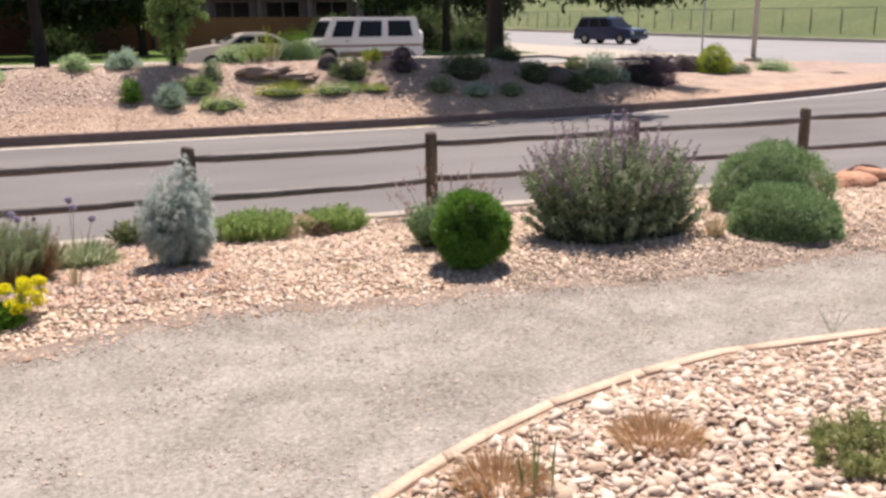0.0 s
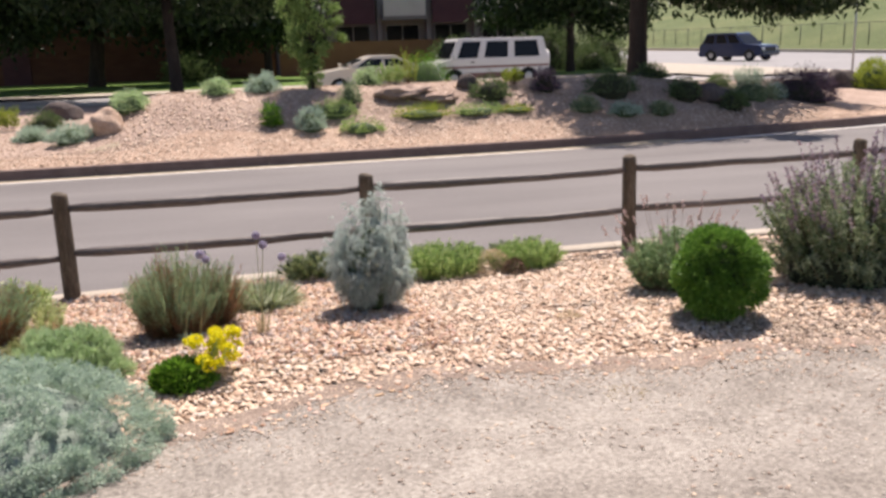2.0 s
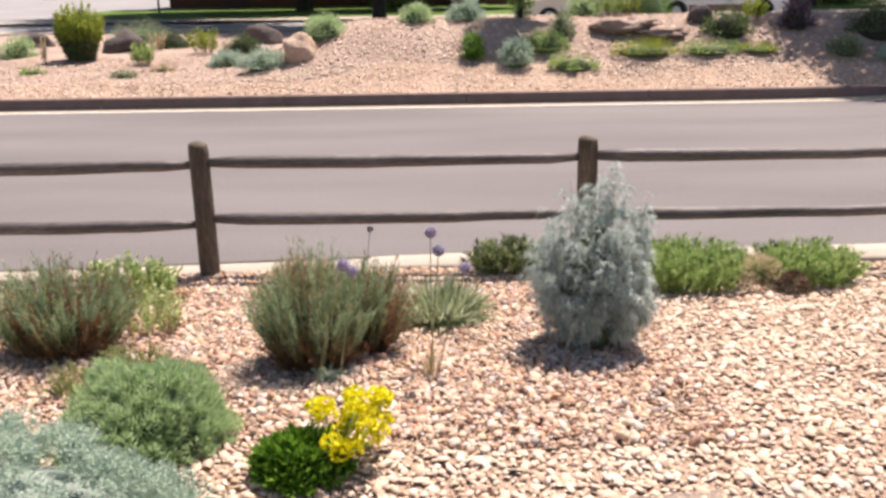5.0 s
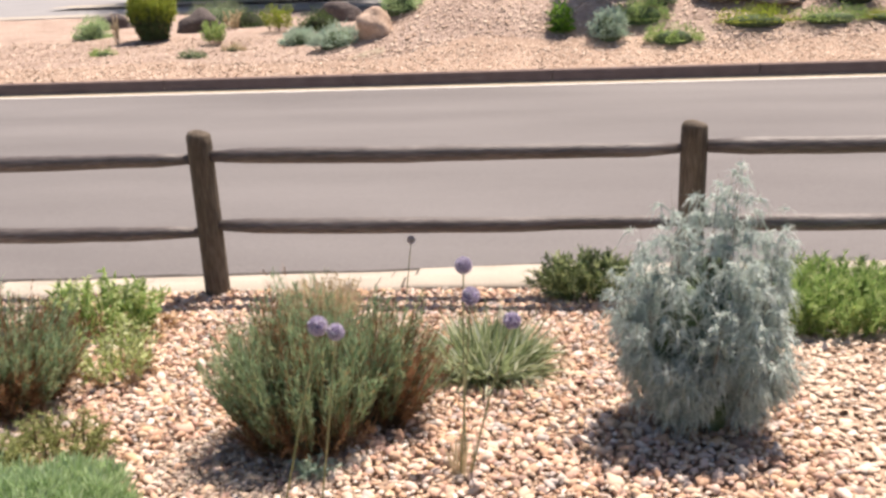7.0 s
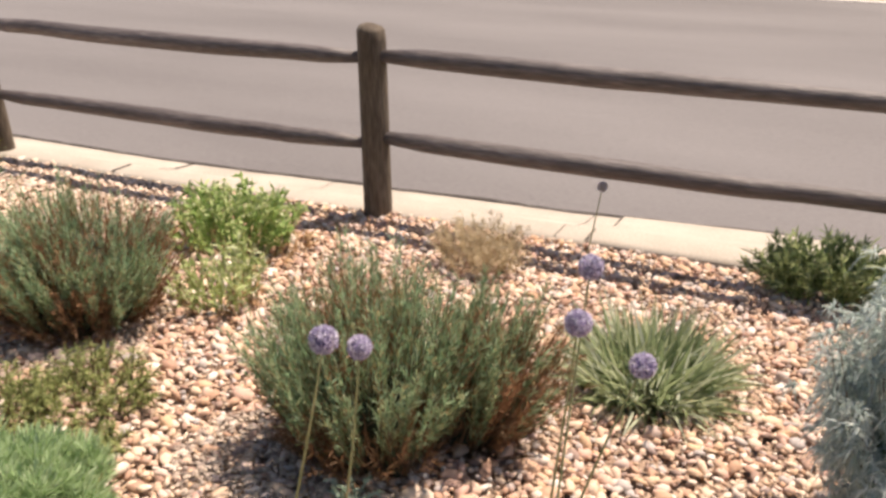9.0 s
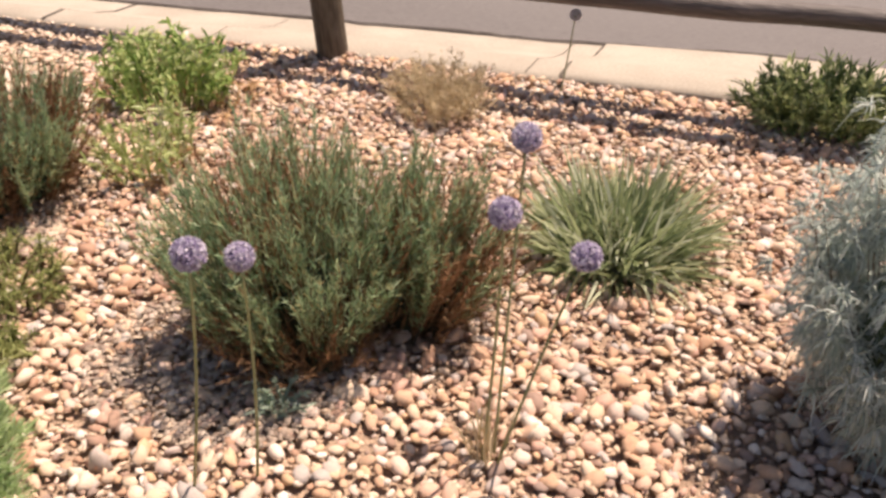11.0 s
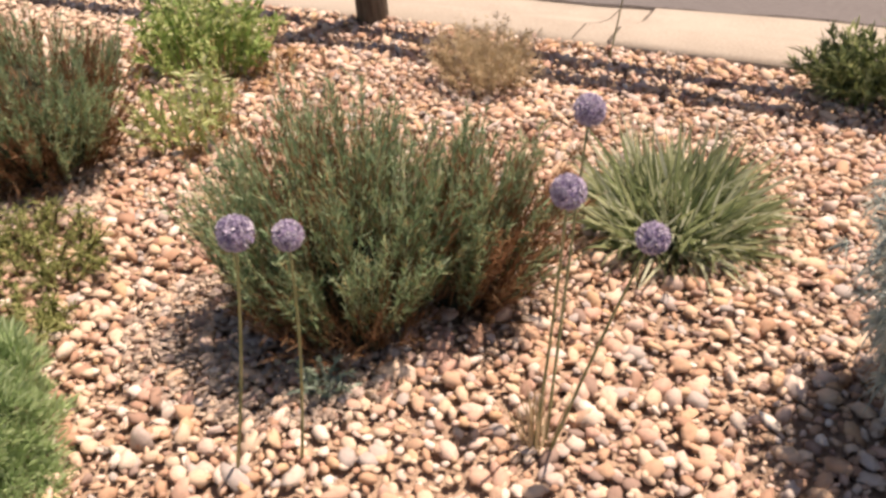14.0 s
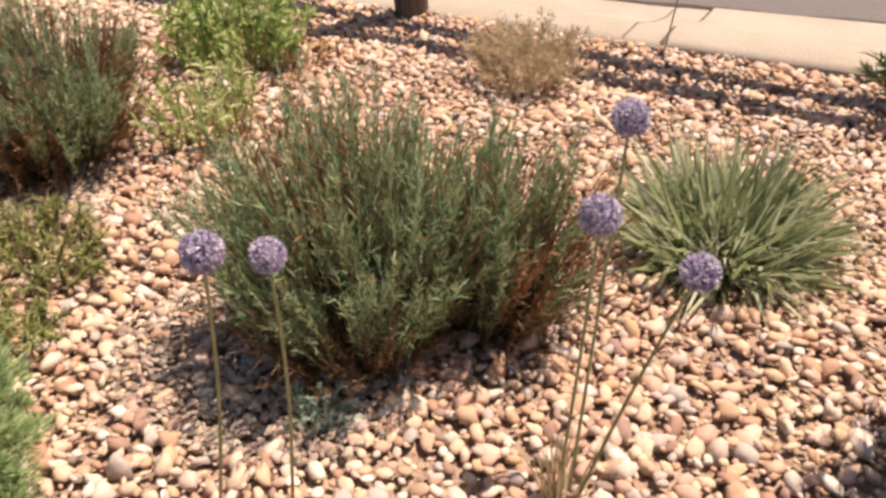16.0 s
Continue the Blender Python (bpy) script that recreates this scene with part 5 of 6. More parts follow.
def vehicle(name, m, label, paint, L, W, belt, roof, hood, bottom, top, wheel_r, axles, panes, clear=0.22, stripe=None, spare=False, category="car"):
    """Front towards +x. bottom, top: the cabin's ends at the belt and at the roof. panes: spans of side glass, as parts of the cabin's length."""
    root = thing(name, m, label, category)
    h = L / 2
    prof = [(-h + 0.03, clear)]
    for ax in sorted(axles):
        prof += arch(ax, wheel_r * 1.17, clear)[::-1]
    prof += [(h - 0.08, clear), (h, clear + 0.15), (h, hood - 0.22), (h - 0.12, hood - 0.06), (bottom[1] + 0.15, belt - 0.02), (bottom[1], belt), (bottom[0], belt), (-h, belt - 0.08), (-h, clear + 0.12)]
    part("body", solid(prof, lambda z: W / 2, 0.025), paint, root)
    lean = 0.14
    half = lambda z: W / 2 - 0.02 - lean * max(z - belt, 0) / (roof - belt)
    part("cabin", solid([(bottom[0], belt - 0.01), (bottom[1], belt - 0.01), (top[1], roof - 0.03), (top[1] - 0.12, roof), (top[0] + 0.1, roof), (top[0], roof - 0.04)], half, 0.03), paint, root)
    z0, z1 = belt + 0.05, roof - 0.14
    f0, f1 = (z0 - belt) / (roof - belt), (z1 - belt) / (roof - belt)

    def edge(u, f):
        return (bottom[0] + (top[0] - bottom[0]) * f) * (1 - u) + (bottom[1] + (top[1] - bottom[1]) * f) * u
    for s in (1, -1):
        for u0, u1 in panes:
            c = [(edge(u0, f0), s * half(z0), z0), (edge(u1, f0), s * half(z0), z0), (edge(u1, f1), s * half(z1), z1), (edge(u0, f1), s * half(z1), z1)]
            part("side_window", slab(c if s < 0 else c[::-1], 0.012), M_GLASS, root)
        part("door_handle", box_bm(bottom[1] - 1.0, bottom[1] - 0.84, s * (W / 2 + 0.012) - 0.012, s * (W / 2 + 0.012) + 0.012, belt - 0.14, belt - 0.1), M_BLACKTRIM, root)
        mir = part("mirror", box_bm(bottom[1] - 0.22, bottom[1] - 0.1, s * (W / 2 + 0.1) - 0.1, s * (W / 2 + 0.1) + 0.08, belt + 0.02, belt + 0.18, 0.03), paint, root)
        part("headlamp", box_bm(h - 0.06, h + 0.012, s * (W / 2 - 0.24) - 0.13, s * (W / 2 - 0.24) + 0.13, hood - 0.36, hood - 0.2, 0.02), M_LAMP, root)
        part("tail_lamp", box_bm(-h - 0.012, -h + 0.05, s * (W / 2 - 0.12) - 0.08, s * (W / 2 - 0.12) + 0.08, belt - 0.42, belt - 0.14, 0.01), M_TAIL, root)
        if stripe:
            part("stripe", box_bm(-h + 0.05, h - 0.3, s * (W / 2 + 0.002) - 0.003, s * (W / 2 + 0.002) + 0.003, belt - 0.34, belt - 0.26), stripe, root)
            part("lower_panel", box_bm(axles[0] + wheel_r * 1.25, axles[1] - wheel_r * 1.25, s * (W / 2 + 0.002) - 0.003, s * (W / 2 + 0.002) + 0.003, clear + 0.02, clear + 0.24), stripe, root, "maroon lower side panel")
    for u, f in ((1, 1), (0, -1)):
        y0, y1 = half(z0) - 0.1, half(z1) - 0.1
        c = [(edge(u, f0), -y0, z0), (edge(u, f0), y0, z0), (edge(u, f1), y1, z1), (edge(u, f1), -y1, z1)]
        part("windscreen" if u else "rear_window", slab(c if u else c[::-1], 0.02), M_GLASS, root)
    part("front_bumper", box_bm(h - 0.08, h + 0.1, -W / 2 + 0.03, W / 2 - 0.03, clear + 0.1, clear + 0.28, 0.04), M_CHROME if stripe else paint, root)
    part("rear_bumper", box_bm(-h - 0.1, -h + 0.08, -W / 2 + 0.03, W / 2 - 0.03, clear + 0.1, clear + 0.28, 0.04), M_CHROME if stripe else paint, root)
    part("grille", box_bm(h - 0.05, h + 0.008, -W / 2 + 0.42, W / 2 - 0.42, hood - 0.38, hood - 0.18, 0.01), M_BLACKTRIM, root)
    tyre_me = np_mesh("tyre", *tube([(0, -0.1, 0), (0, -0.1, 0), (0, -0.09, 0), (0, 0.09, 0), (0, 0.1, 0), (0, 0.1, 0)], [wheel_r * 0.6, wheel_r * 0.93, wheel_r, wheel_r, wheel_r * 0.93, wheel_r * 0.6], 22), smooth=False)
    rim_me = np_mesh("rim", *tube([(0, -0.104, 0), (0, -0.085, 0), (0, 0.085, 0), (0, 0.104, 0)], [wheel_r * 0.42, wheel_r * 0.6, wheel_r * 0.6, wheel_r * 0.42], 18))
    for ax in axles:
        for s in (1, -1):
            w = part("wheel", tyre_me, M_TYRE, root, at=Matrix.Translation((ax, s * (W / 2 - 0.12), wheel_r)))
            part("rim", rim_me, M_RIM, w)
    if spare:
        v, q, t = tube([(-0.1, 0, 0), (-0.09, 0, 0), (0.09, 0, 0), (0.1, 0, 0)], [wheel_r * 0.8, wheel_r * 1.0, wheel_r * 1.0, wheel_r * 0.8], 22)
        part("spare_wheel_cover", np_mesh("spare_wheel_cover", v, q, t), paint, root, at=Matrix.Translation((-h - 0.13, 0.2, belt - 0.05)))
    return root


vehicle("van", pose(11.5, 27.0, gz(11.5, 27) - 0.12, 0, 0, 184), "white older passenger van with maroon stripes parked on the street", M_WHITEPAINT, 4.8, 1.95, 1.06, 1.86, 1.0, (-2.36, 1.78), (-2.22, 1.38), 0.35, (-1.5, 1.62), ((0.09, 0.35), (0.42, 0.66), (0.73, 0.93)), 0.3, M_STRIPE, True, "van")
vehicle("sedan", pose(6.75, 26.0, gz(6.75, 26.0) - 0.14, 0, 0, 183), "pale gold sedan parked behind the mound", M_GOLDPAINT, 4.5, 1.75, 0.92, 1.36, 0.84, (-1.75, 1.2), (-0.8, 0.2), 0.32, (-1.4, 1.4), ((0.16, 0.48), (0.54, 0.86)), 0.22)
vehicle("sport_utility_car", pose(33.1, 43.22, gz(33.1, 43.22) - 0.05, 0, 0, -68), "dark blue sport utility car out on the side street", M_BLUEPAINT, 4.6, 1.85, 1.05, 1.75, 1.0, (-2.2, 1.05), (-1.85, 0.3), 0.37, (-1.4, 1.45), ((0.05, 0.3), (0.36, 0.62), (0.68, 0.92)), 0.28)
vehicle("sedan", pose(-31.2, 75.0, gz(-31.2, 75) - 0.03, 0, 0, -125), "small silver sedan standing on the far side street", M_SILVERPAINT, 4.3, 1.7, 0.93, 1.42, 0.92, (-1.5, 1.0), (-0.9, 0.35), 0.31, (-1.3, 1.3), ((0.16, 0.48), (0.54, 0.86)), 0.22)

# ---------- street furniture and far things ----------
M_STEEL = surface("galvanised_steel", [(0.3, 0.3, 0.3), (0.4, 0.4, 0.4), (0.48, 0.48, 0.48)], 3, 30, 0.5, 0.1, 40, metal=0.6)
M_DKSTEEL = surface("dark_steel", [(0.04, 0.04, 0.04), (0.06, 0.06, 0.06), (0.09, 0.09, 0.09)], 3, 30, 0.6, 0.1, 40)
M_SIGN = plain("sign_plate", (0.6, 0.6, 0.6), 0.5)


def street_pole(x, y, r, h, label, plate=None, footing=False, name="street_lamp"):
    z = gz(x, y)
    root = thing(name, Matrix.Translation((x, y, z - 0.03)), label, "pole")
    part("pole", np_mesh("pole", *tube([(0, 0, 0), (0, 0, h * 0.5), (0, 0, h)], [r * 1.15, r, r * 0.8], 12), smooth=True), M_STEEL, root)
    if footing:
        part("footing", np_mesh("footing", *tube([(0, 0, -0.1), (0, 0, 0.12), (0, 0, 0.2)], [0.36, 0.34, 0.26], 18)), M_CONCRETE, root, "round concrete footing")
        part("arm", np_mesh("arm", *tube([(0, 0, h), (0.5, -0.3, h + 0.25), (1.6, -1.0, h + 0.3)], [r * 0.6, r * 0.5, r * 0.4], 8), smooth=True), M_STEEL, root)
        part("lamp_head", box_bm(1.4, 2.1, -1.2, -0.9, h + 0.22, h + 0.36, 0.03), M_STEEL, root)
    if plate:
        part("plate", box_bm(-plate[0] / 2, plate[0] / 2, -0.05, -0.03, plate[1], plate[1] + plate[2], 0.01), M_SIGN, root)
    return root


street_pole(25.4, 19.8, 0.09, 8.0, "grey steel street lamp on a concrete footing", None, True)
street_pole(23.5, 20.5, 0.035, 3.05, "slim grey sign post with a small plate", (0.75, 2.7, 0.3), name="sign_post")
street_pole(-9.7, 31.5, 0.04, 2.8, "slim sign post by the lawn", (0.45, 2.3, 0.45), name="sign_post")

chain = thing("chain_link_fence", Matrix(), "dark steel chain-link fence along the grassy slope", "fence")
ys_c = np.arange(20, 112, 3.2)
for y in ys_c:
    x = 51.2 + 0.05 * (y - 29)
    part("post", np_mesh("post", *tube([(x, y, gz(x, y) - 0.1), (x, y, gz(x, y) + 1.9)], 0.045, 7)), M_DKSTEEL, chain)
for a, b in zip(ys_c[:-1], ys_c[1:]):
    xa, xb = 51.2 + 0.05 * (a - 29), 51.2 + 0.05 * (b - 29)
    za, zb = gz(xa, a), gz(xb, b)
    part("rail", np_mesh("rail", *tube([(xa, a, za + 1.86), (xb, b, zb + 1.86)], 0.025, 6)), M_DKSTEEL, chain)
    sets = []
    for k in range(11):
        for s in (0, 1):
            u0, u1 = k / 11, (k + 1.0) / 11
            p = [(xa + (xb - xa) * u, a + (b - a) * u, za + (zb - za) * u + w) for u, w in ((u0, 0.05 if s else 1.82), (u1, 1.82 if s else 0.05))]
            sets.append(tube(p, 0.004, 3, False))
    ob = part("mesh_wire", np_mesh("mesh_wire", *join_sets(sets)), M_DKSTEEL, chain)
tagged(part("side_kerb", box_bm(-0.2, 0.2, -42, 50, -0.1, 0.16, 0.02), M_CONCRETE, None, at=pose(50.6, 74, 0.85, 0.5, 0, -2.9)), "pale concrete kerb along the far side of the street", "kerb", kind="structure")

M_PINKBRICK = surface("pink_brick", [(0.33, 0.17, 0.14), (0.41, 0.22, 0.185), (0.47, 0.27, 0.23)], 0.8, 14, 0.9, 0.4, 20, stretch=(1, 1, 3))
for x0, x1, y0 in ((-62, -39, 92), (-38.2, -22, 97)):
    hs = thing("house", Matrix.Translation((0, 0, 0.95)), "pink brick house with dark panels across the side street", "house")
    part("wall", box_bm(x0, x1, y0, y0 + 10, -0.3, 5.9), M_PINKBRICK, hs)
    part("roof", box_bm(x0 - 0.6, x1 + 0.6, y0 - 0.7, y0 + 10.6, 5.9, 6.3), M_ROOF, hs)
    for k in range(5):
        w0 = x0 + 1.2 + k * (x1 - x0 - 3) / 4.4
        part("wall_panel", box_bm(w0, w0 + 0.75, y0 - 0.03, y0 - 0.005, -0.2, 5.85), M_MAROON, hs, "tall dark maroon panel")
    for k in range(3):
        w0 = x0 + 2.6 + k * (x1 - x0 - 4) / 2.6
        w = part("window" if k != 1 else "door", box_bm(w0, w0 + 1.4, y0 - 0.06, y0 - 0.01, 0.9 if k != 1 else 0.0, 2.3), M_FRAME if k != 1 else M_MAROON, hs)
        if k != 1:
            part("pane", box_bm(w0 + 0.1, w0 + 1.3, y0 - 0.09, y0 - 0.065, 1.0, 2.2), M_GLASS, w)
for x, y, r, h in ((-40.5, 90, 1.1, 1.4), (-28.0, 94, 1.3, 1.5), (-22.0, 93, 1.0, 1.2), (-52, 90, 1.2, 1.3)):
    far_mound(x, y, r, h, 1500, L_DARK, "dark green shrub before a pink brick house", leaf=0.16)
hz = thing("distant_houses", Matrix.Translation((0, 0, 9)), "pale low houses on top of the slope", "house")
for x, y, w in ((112, 120, 12), (128, 90, 14), (108, 160, 14)):
    part("house_front", box_bm(x, x + w, y, y + 8, -2, 4.5), M_CREAMP, hz)
tagged(sheet("verge", np.arange(-26, -12.1, 2.0), [96, 100], M_LAWN, lift=0.02), "green verge by the pink house", "lawn", kind="structure")
tagged(sheet("corner_lawn", np.arange(-14.5, -11.9, 0.5), [32, 34, 36, 40], M_LAWN, lift=0.06), "sunlit lawn corner by the flats", "lawn", kind="structure")


# ---------- near odds and ends ----------
M_EDGE = surface("edging_timber", [(0.42, 0.29, 0.21), (0.54, 0.40, 0.30), (0.62, 0.48, 0.37)], 6, 50, 0.9, 0.6, 70, dist=0.006)
edging = thing("path_edging", Matrix(), "pale pinkish timber edging along the gravel path", "edging")
ex = 2.0
while ex < 7.2:
    ln = RNG.uniform(0.55, 0.95)
    xs = np.linspace(ex, min(ex + ln, 7.4), 6)
    ym = path_near(xs)
    zt = np.array([gz(a, b) for a, b in zip(xs, ym)])
    cols = []
    for o, h in ((-0.035, -0.05), (-0.035, 0.015), (-0.03, 0.02), (0.03, 0.02), (0.035, 0.015), (0.035, -0.05)):
        cols.append(np.stack([xs, ym + o, zt + h], -1))
    v = np.concatenate(cols)
    i, j = np.meshgrid(np.arange(5), np.arange(5), indexing="ij")
    q = np.stack([i * 6 + j, i * 6 + j + 1, (i + 1) * 6 + j + 1, (i + 1) * 6 + j], -1).reshape(-1, 4)
    e = np.array([[k * 6 for k in (0, 1, 4, 5)], [k * 6 + 5 for k in (5, 4, 1, 0)], [k * 6 for k in (1, 2, 3, 4)], [k * 6 + 5 for k in (4, 3, 2, 1)]])
    part("edging_board", np_mesh("edging_board", v, np.concatenate([q, e])), M_EDGE, edging)
    ex += ln + 0.012
tuft("rust_grass", 3.8, -5.71, 0.26, 0.16, 900, 0.004, L_RUST, "dry rust-coloured low grass tuft on stones", "plant", lean=0.8, bend=0.5, base=0.6)
tuft("rust_grass", 3.04, -5.81, 0.24, 0.17, 800, 0.004, L_RUST, "dry rust-coloured grass tuft beside the edging", "plant", lean=0.8, bend=0.5, base=0.6)
lo = thing("low_herb", Matrix.Translation((4.52, -6.19, gz(4.52, -6.19))), "soft green leafy herb in the stone bed", "plant", "low herbs")
side_twigs(lo, "foliage", 150, 0.34, 0.28, 0.16, 40, 0.04, 0.005, L_OLIVE, M_TWIG, droop=0.1, base=0.8)
tuft("dark_stalk_plant", 3.16, -5.87, 0.12, 0.34, 14, 0.008, L_DARK, "few dark upright dry stalks", "plant", lean=0.5, bend=0.1, base=0.6)
tuft("dark_stalk_plant", 2.64, -5.99, 0.2, 0.22, 16, 0.007, L_DARK, "few short dark stalks at the path's edge", "plant", lean=0.5, bend=0.1, base=0.7)
tuft("bare_twig", 5.63, -4.78, 0.08, 0.28, 9, 0.004, L_DARK, "bare dry twig standing at the path's edge", "plant", lean=0.9, bend=0.0, base=0.1)
tuft("dry_tuft", 1.445, -1.91, 0.08, 0.2, 36, 0.0045, L_STRAW, "withered straw leaves at the alliums' foot", "plant", lean=0.4, bend=0.2, base=0.4)
tuft("dry_tuft", 3.37, -2.27, 0.13, 0.08, 90, 0.004, L_STRAW, "small dry weed on pebbles", "plant", lean=0.9, bend=0.35, base=0.5)
tuft("dry_tuft", 3.2, -3.47, 0.14, 0.05, 70, 0.004, L_STRAW, "flat dry weed growing in the gravel path", "plant", lean=0.9, bend=0.35, base=0.7)
tuft("strap_leaf_clump", -2.55, -0.15, 0.25, 0.3, 260, 0.012, L_LIME, "yellow-green clump by the fence", "plant", lean=0.7, bend=0.3, base=0.4)
tuft("dry_tuft", 6.53, -2.52, 0.14, 0.26, 160, 0.006, L_STRAW, "yellowed grass tuft between shrubs", "plant", lean=0.6, bend=0.3, base=0.4)


# ---------- loose stones ----------
PEB = [(0.27, 0.205, 0.178), (0.40, 0.243, 0.172), (0.50, 0.32, 0.215), (0.56, 0.388, 0.283), (0.55, 0.35, 0.28), (0.61, 0.46, 0.34), (0.65, 0.51, 0.39), (0.57, 0.378, 0.235), (0.66, 0.55, 0.452), (0.41, 0.365, 0.34), (0.63, 0.463, 0.378), (0.73, 0.66, 0.58)]
M_PEB = stones("river_pebble", PEB)
M_PEB_WIDE = stones("bed_pebble", [(0.45, 0.31, 0.225), (0.56, 0.405, 0.30), (0.63, 0.475, 0.36), (0.66, 0.515, 0.395), (0.69, 0.56, 0.44), (0.62, 0.445, 0.34), (0.73, 0.62, 0.51), (0.54, 0.455, 0.395)])
M_PEB_ONE = stones("river_pebble_single", PEB, by_object=True)
M_CHIP = stones("buff_flat_stone", [(0.44, 0.31, 0.23), (0.56, 0.43, 0.33), (0.65, 0.53, 0.43), (0.60, 0.45, 0.36), (0.72, 0.62, 0.52), (0.42, 0.33, 0.27)])
M_FARCHIP = stones("tan_chip", [(0.34, 0.235, 0.17), (0.48, 0.35, 0.265), (0.57, 0.43, 0.335), (0.66, 0.53, 0.425), (0.40, 0.31, 0.245)])
M_GRIT = stones("path_grit", [(0.29, 0.26, 0.22), (0.38, 0.35, 0.3), (0.47, 0.43, 0.37), (0.56, 0.52, 0.46), (0.38, 0.31, 0.25)])


def scatter(px, py, size, shape, flat, material, name, lift, parent, label="", tilt=0.35, square=False, rough=0.13, bumps=None, round_=True):
    """Many stones as one mesh, each turned and sized by chance."""
    bv, bq, bt = shape
    bt = bt[len(bt) // 2:]  # the undersides lie in the soil
    n, k = len(px), len(bv)
    if square:
        bv = np.sign(bv) * np.abs(bv) ** 0.6
    ax = np.stack([size * RNG.uniform(0.9, 1.55, n), size * RNG.uniform(0.62, 1.0, n), size * RNG.uniform(flat * 0.75, flat * 1.3, n)], -1)
    yaw, ti, tj = RNG.uniform(0, 6.283, n), RNG.normal(0, tilt, n), RNG.normal(0, tilt, n)
    wob = 1 + rough * RNG.normal(size=(n, k, 1))
    v = bv[None] * wob * ax[:, None]
    cy, sy_ = np.cos(ti)[:, None], np.sin(ti)[:, None]
    v = np.stack([v[..., 0], v[..., 1] * cy - v[..., 2] * sy_, v[..., 1] * sy_ + v[..., 2] * cy], -1)
    cx, sx_ = np.cos(tj)[:, None], np.sin(tj)[:, None]
    v = np.stack([v[..., 0] * cx + v[..., 2] * sx_, v[..., 1], -v[..., 0] * sx_ + v[..., 2] * cx], -1)
    c, s = np.cos(yaw)[:, None], np.sin(yaw)[:, None]
    v = np.stack([v[..., 0] * c - v[..., 1] * s, v[..., 0] * s + v[..., 1] * c, v[..., 2]], -1)
    pz = land(px, py) + lift + RNG.uniform(-0.35, 0.35, n) * size * flat
    if bumps:
        pz = pz + np.array([bumps[0] * noise.noise(Vector((a * bumps[1], b * bumps[1], 3.1))) for a, b in zip(px, py)])
    pz = pz[:, None] + land(px[:, None] + v[..., 0], py[:, None] + v[..., 1]) - land(px, py)[:, None]
    v = v + np.stack([np.repeat(px[:, None], k, 1), np.repeat(py[:, None], k, 1), pz], -1)
    o = np.arange(n)[:, None, None] * k
    ob = part(name, np_mesh(name, v.reshape(-1, 3), (bq[None] + o).reshape(-1, 4), (bt[None] + o).reshape(-1, 3), smooth=round_), material, parent)
    return tagged(ob, label, "", "", "stuff")


def jitter(x0, x1, y0, y1, step):
    gx, gy = np.meshgrid(np.arange(x0, x1, step), np.arange(y0, y1, step * 0.9))
    gx = gx + (np.arange(gx.shape[0])[:, None] % 2) * step * 0.5
    gx = gx.ravel() + RNG.uniform(-0.42, 0.42, gx.size) * step
    gy = gy.ravel() + RNG.uniform(-0.42, 0.42, gy.size) * step
    return gx, gy


bed_ob = bpy.data.objects["garden_bed"]
A = (-0.9, 2.6, -2.55, 0.10)
SINGLE = (1.0, 1.72, -2.12, -1.62)
kerb_in = lambda x: np.interp(x, [-3, -1, 0.2, 1.5, 5], [-0.07, -0.04, 0.04, 0.08, 0.1])
px, py = jitter(*A, 0.0234)
ok = py < kerb_in(px)
px, py = px[ok], py[ok]
one = (px > SINGLE[0]) & (px < SINGLE[1]) & (py > SINGLE[2]) & (py < SINGLE[3])
size = np.clip(RNG.lognormal(math.log(0.0108), 0.42, len(px)), 0.005, 0.025)
near = (px > -0.1) & (px < 2.4) & (py > -2.5) & (py < -0.8)
for pick, shape, nm in ((near & ~one, ball(7, 3), "pebble_layer"), (~near & ~one, ball(6, 3), "outer_pebble_layer")):
    scatter(px[pick], py[pick], size[pick], shape, 0.56, M_PEB, nm, 0.005, bed_ob, "rounded cream, tan and pink river pebbles", tilt=0.45, rough=0.19, bumps=(0.012, 3))
variants = []
for k in range(10):
    v, q, t = lump(RNG.uniform(1.0, 1.35), RNG.uniform(0.75, 1.0), RNG.uniform(0.42, 0.7), 0.16, k * 2.1, 8, 5, 1.2)
    me = np_mesh("pebble", v, q, t, smooth=True)
    me.materials.append(M_PEB_ONE)
    variants.append(me)
sxs, sys_, sss = px[one][:300], py[one][:300], size[one][:300]
for k in range(len(sxs)):
    z = gz(sxs[k], sys_[k]) + 0.004
    ob = part("pebble", variants[k % 10], None, bed_ob)
    ob.matrix_basis = pose(sxs[k], sys_[k], z, RNG.normal(0, 18), RNG.normal(0, 18), RNG.uniform(0, 360)) @ Matrix.Scale(sss[k] * 0.92, 4)
rest = np.where(one)[0][300:]
if len(rest):
    scatter(px[rest], py[rest], size[rest], ball(8, 5), 0.62, M_PEB, "pebble_rest", 0.004, bed_ob)
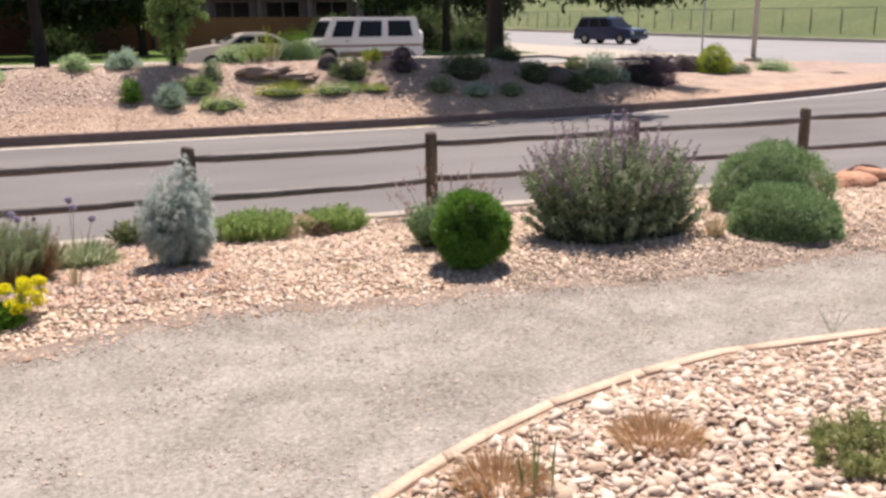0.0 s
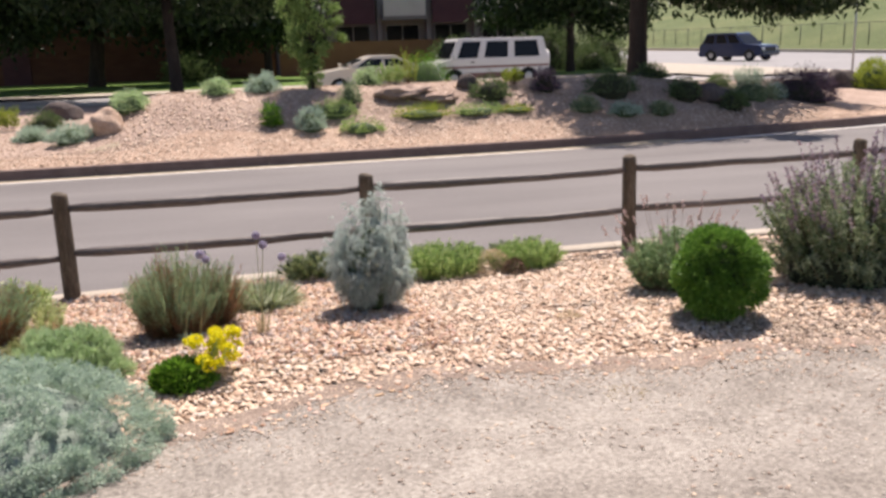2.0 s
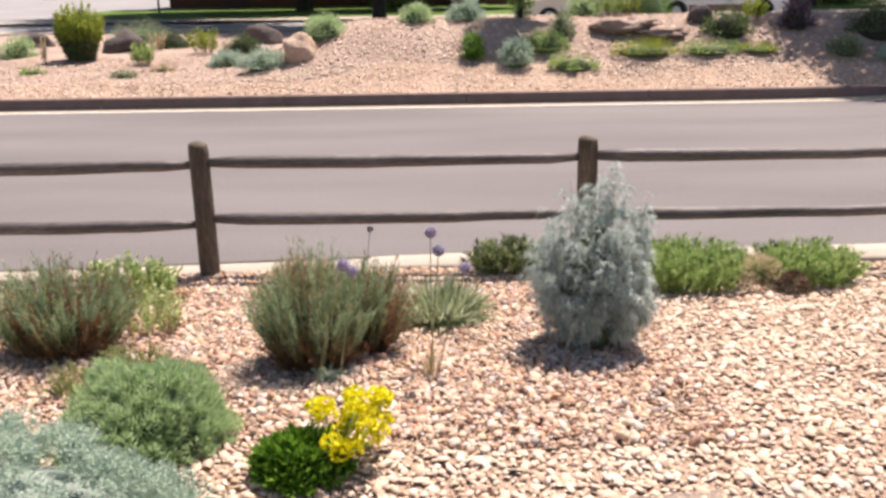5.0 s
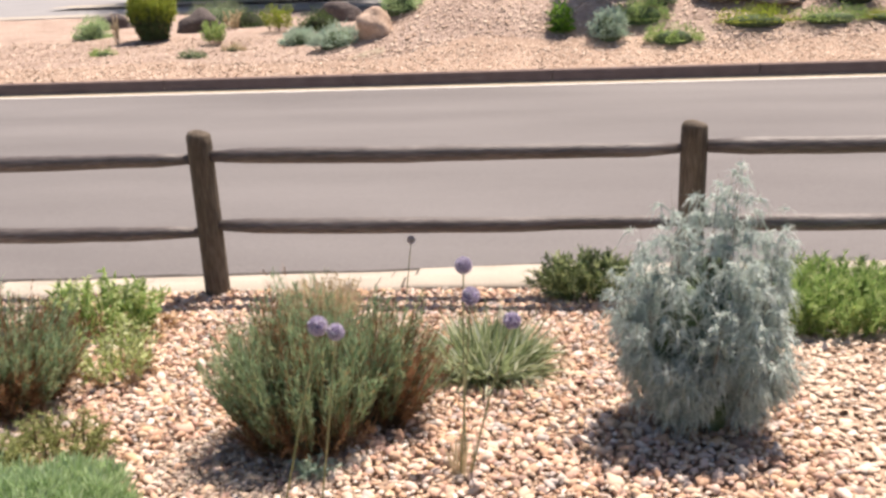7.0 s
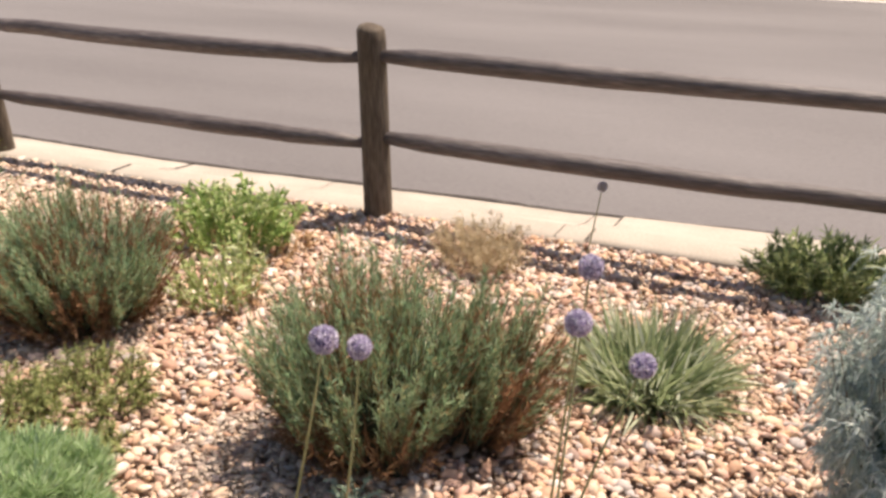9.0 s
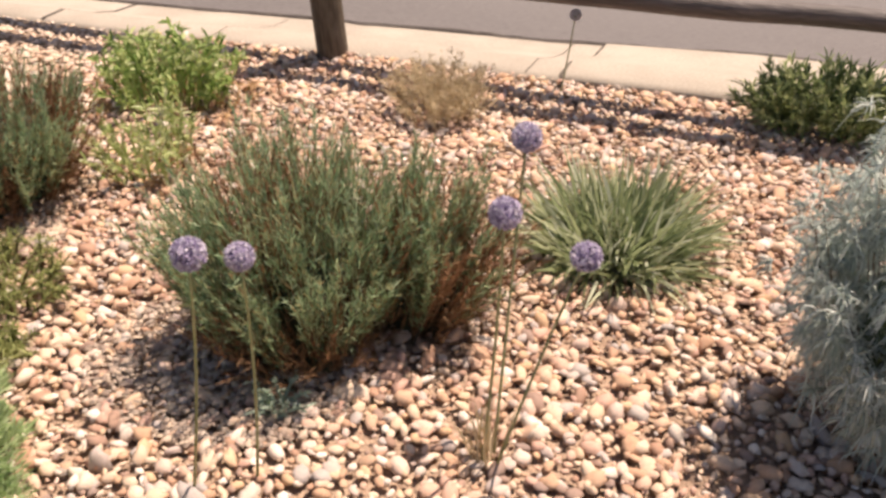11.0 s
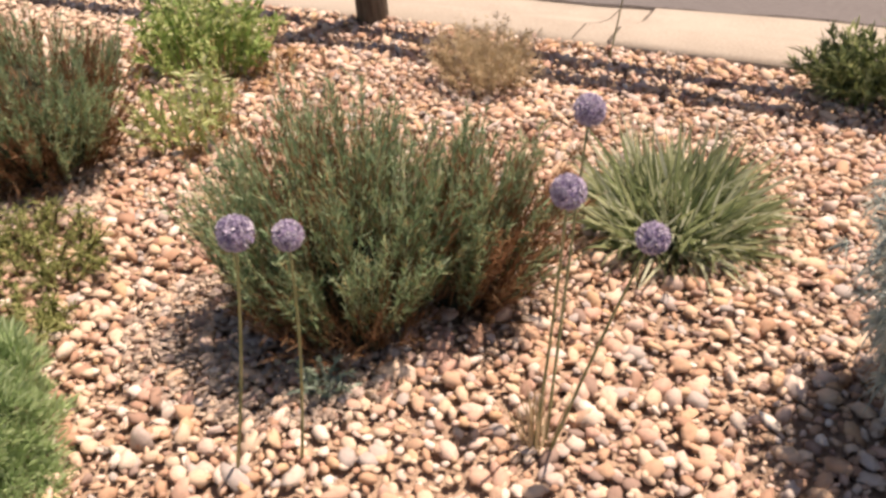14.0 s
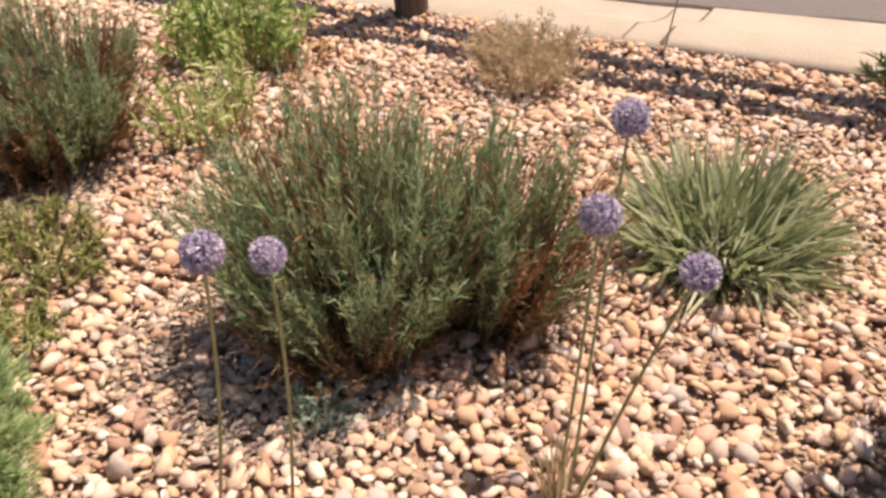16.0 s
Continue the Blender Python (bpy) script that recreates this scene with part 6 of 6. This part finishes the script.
# wider bed
px, py = jitter(-4.2, 10.6, -4.2, 0.1, 0.0298)
edge_n = path_far(px) + 0.12 * np.array([noise.noise(Vector((a * 4, b * 4, 0))) for a, b in zip(px, py)])
fade = np.minimum(px + 4.2, 10.6 - px) > RNG.uniform(0, 1.4, len(px))
ok = fade & (py < kerb_in(px)) & (py > edge_n) & ~((px > A[0]) & (px < A[1]) & (py > A[2]) & (py < A[3]))
px, py = px[ok], py[ok]
size = np.clip(RNG.lognormal(math.log(0.0150), 0.4, len(px)), 0.007, 0.032)
scatter(px, py, size, ball(5, 2), 0.22, M_PEB_WIDE, "pebble_spread", -0.002, bed_ob, "tan and cream pebbles over the bed", tilt=0.3, bumps=(0.012, 3))
# strays on the path's edge
n = 800
px = RNG.uniform(-2, 9, n)
py = path_far(px) - np.abs(RNG.normal(0, 0.11, n))
scatter(px, py, RNG.uniform(0.006, 0.02, n), ball(6, 3), 0.3, M_PEB, "stray_pebble_layer", 0.003, bed_ob, tilt=0.15, bumps=(0.012, 2.2))
# dry litter along the bed's rim
M_DEBRIS = stones("dry_litter_bit", [(0.23, 0.17, 0.135), (0.31, 0.24, 0.195), (0.38, 0.305, 0.25), (0.46, 0.37, 0.295), (0.54, 0.43, 0.33)])
litter_ob = bpy.data.objects["litter_edge"]
n = 10000
px = RNG.uniform(-2, 9, n)
py = path_far(px) + 0.06 - RNG.gamma(1.5, 0.13, n)
scatter(px, py, RNG.uniform(0.004, 0.013, n), ball(4, 2), 0.09, M_DEBRIS, "litter_layer", 0.002, litter_ob, "brown dry leaf and bark bits", tilt=0.2, bumps=(0.012, 2.2), round_=False)
# dead twig bits fallen under the broom shrubs
n = 2600
a, d = RNG.uniform(0, 6.283, n), np.sqrt(RNG.uniform(0, 1, n))
for cx_, cy_, m in ((0.80, -1.88, 1500), (-0.25, -1.66, 1100)):
    pick = slice(0, 1500) if m == 1500 else slice(1500, 2600)
    scatter(cx_ + 0.33 * d[pick] * np.cos(a[pick]), cy_ + 0.24 * d[pick] * np.sin(a[pick]), RNG.uniform(0.004, 0.014, m), ball(4, 2), 0.12, M_DEBRIS, "twig_litter_layer", 0.013, bed_ob, "brown dry twig bits", tilt=0.3, bumps=(0.012, 3), round_=False)
# soil and bark bits between the big shrubs and the path
n = 9000
px = RNG.uniform(4.4, 9.0, n)
py = path_far(px) + RNG.gamma(2.0, 0.16, n) - 0.1
scatter(px, py, RNG.uniform(0.006, 0.02, n), ball(4, 2), 0.14, M_DEBRIS, "bark_litter_layer", 0.006, bed_ob, "brown bark and twig litter", tilt=0.3, bumps=(0.012, 3), round_=False)
# grit on the path
path_ob = bpy.data.objects["path"]
px = RNG.uniform(0.5, 9, 14000)
py = RNG.uniform(-7.0, -2.9, 14000)
ok = (py < path_far(px)) & (py > path_near(px))
scatter(px[ok], py[ok], RNG.uniform(0.003, 0.009, ok.sum()), ball(4, 2), 0.25, M_GRIT, "grit_layer", 0.001, path_ob, "grey-tan crushed stone grit", tilt=0.12, bumps=(0.012, 2.2), round_=False)
n = 5000
px, py = RNG.uniform(0.5, 9, n), RNG.uniform(-6.8, -2.9, n)
keep_n = np.array([noise.noise(Vector((a * 1.4, b * 2.2, 8.0))) for a, b in zip(px, py)])
ok = (py < path_far(px) + 0.05) & (py > path_near(px)) & (keep_n > -0.05)
scatter(px[ok], py[ok], RNG.uniform(0.005, 0.016, ok.sum()), ball(4, 2), 0.1, M_DEBRIS, "dry_flake_layer", 0.002, path_ob, "tan dry grass and bark flakes", tilt=0.15, bumps=(0.012, 2.2), round_=False)
# flat stones of the other bed
bed2 = bpy.data.objects["stone_bed"]
px, py = jitter(1.8, 7.4, -8.4, -4.7, 0.037)
ok = (py < path_near(px) - 0.07) & (np.minimum(7.4 - px, py + 8.4) > RNG.uniform(0, 0.9, len(px)))
px, py = px[ok], py[ok]
scatter(px, py, np.clip(RNG.lognormal(math.log(0.0155), 0.42, len(px)), 0.008, 0.045), ball(6, 2), 0.42, M_CHIP, "flat_stone_layer", 0.008, bed2, "flat buff and pink stones", square=True, rough=0.24, bumps=(0.015, 2), round_=False)
# chips across the street
px, py = jitter(-15, 16, 9.1, 10.6, 0.075)
ok = (py > kerb_y(px) + 0.18) & (py < kerb_y(px) + 1.4)
px, py = px[ok], py[ok]
scatter(px, py, RNG.uniform(0.012, 0.038, len(px)), ball(4, 2), 0.14, M_FARCHIP, "border_chip_layer", 0.02, bpy.data.objects["chip_border"], "orange-tan bark and stone chips", tilt=0.3, bumps=(0.02, 1.2), round_=False)
strip_ob = bpy.data.objects["planting_strip"]
px, py = jitter(-15, 16, 9.2, 13.4, 0.1)
ok = py > kerb_y(px) + 0.2
px, py = px[ok], py[ok]
scatter(px, py, RNG.uniform(0.015, 0.045, len(px)), ball(4, 2), 0.07, M_FARCHIP, "chip_layer", 0.014, strip_ob, "tan wood and stone chips", tilt=0.2, bumps=(0.035, 1.2), round_=False)
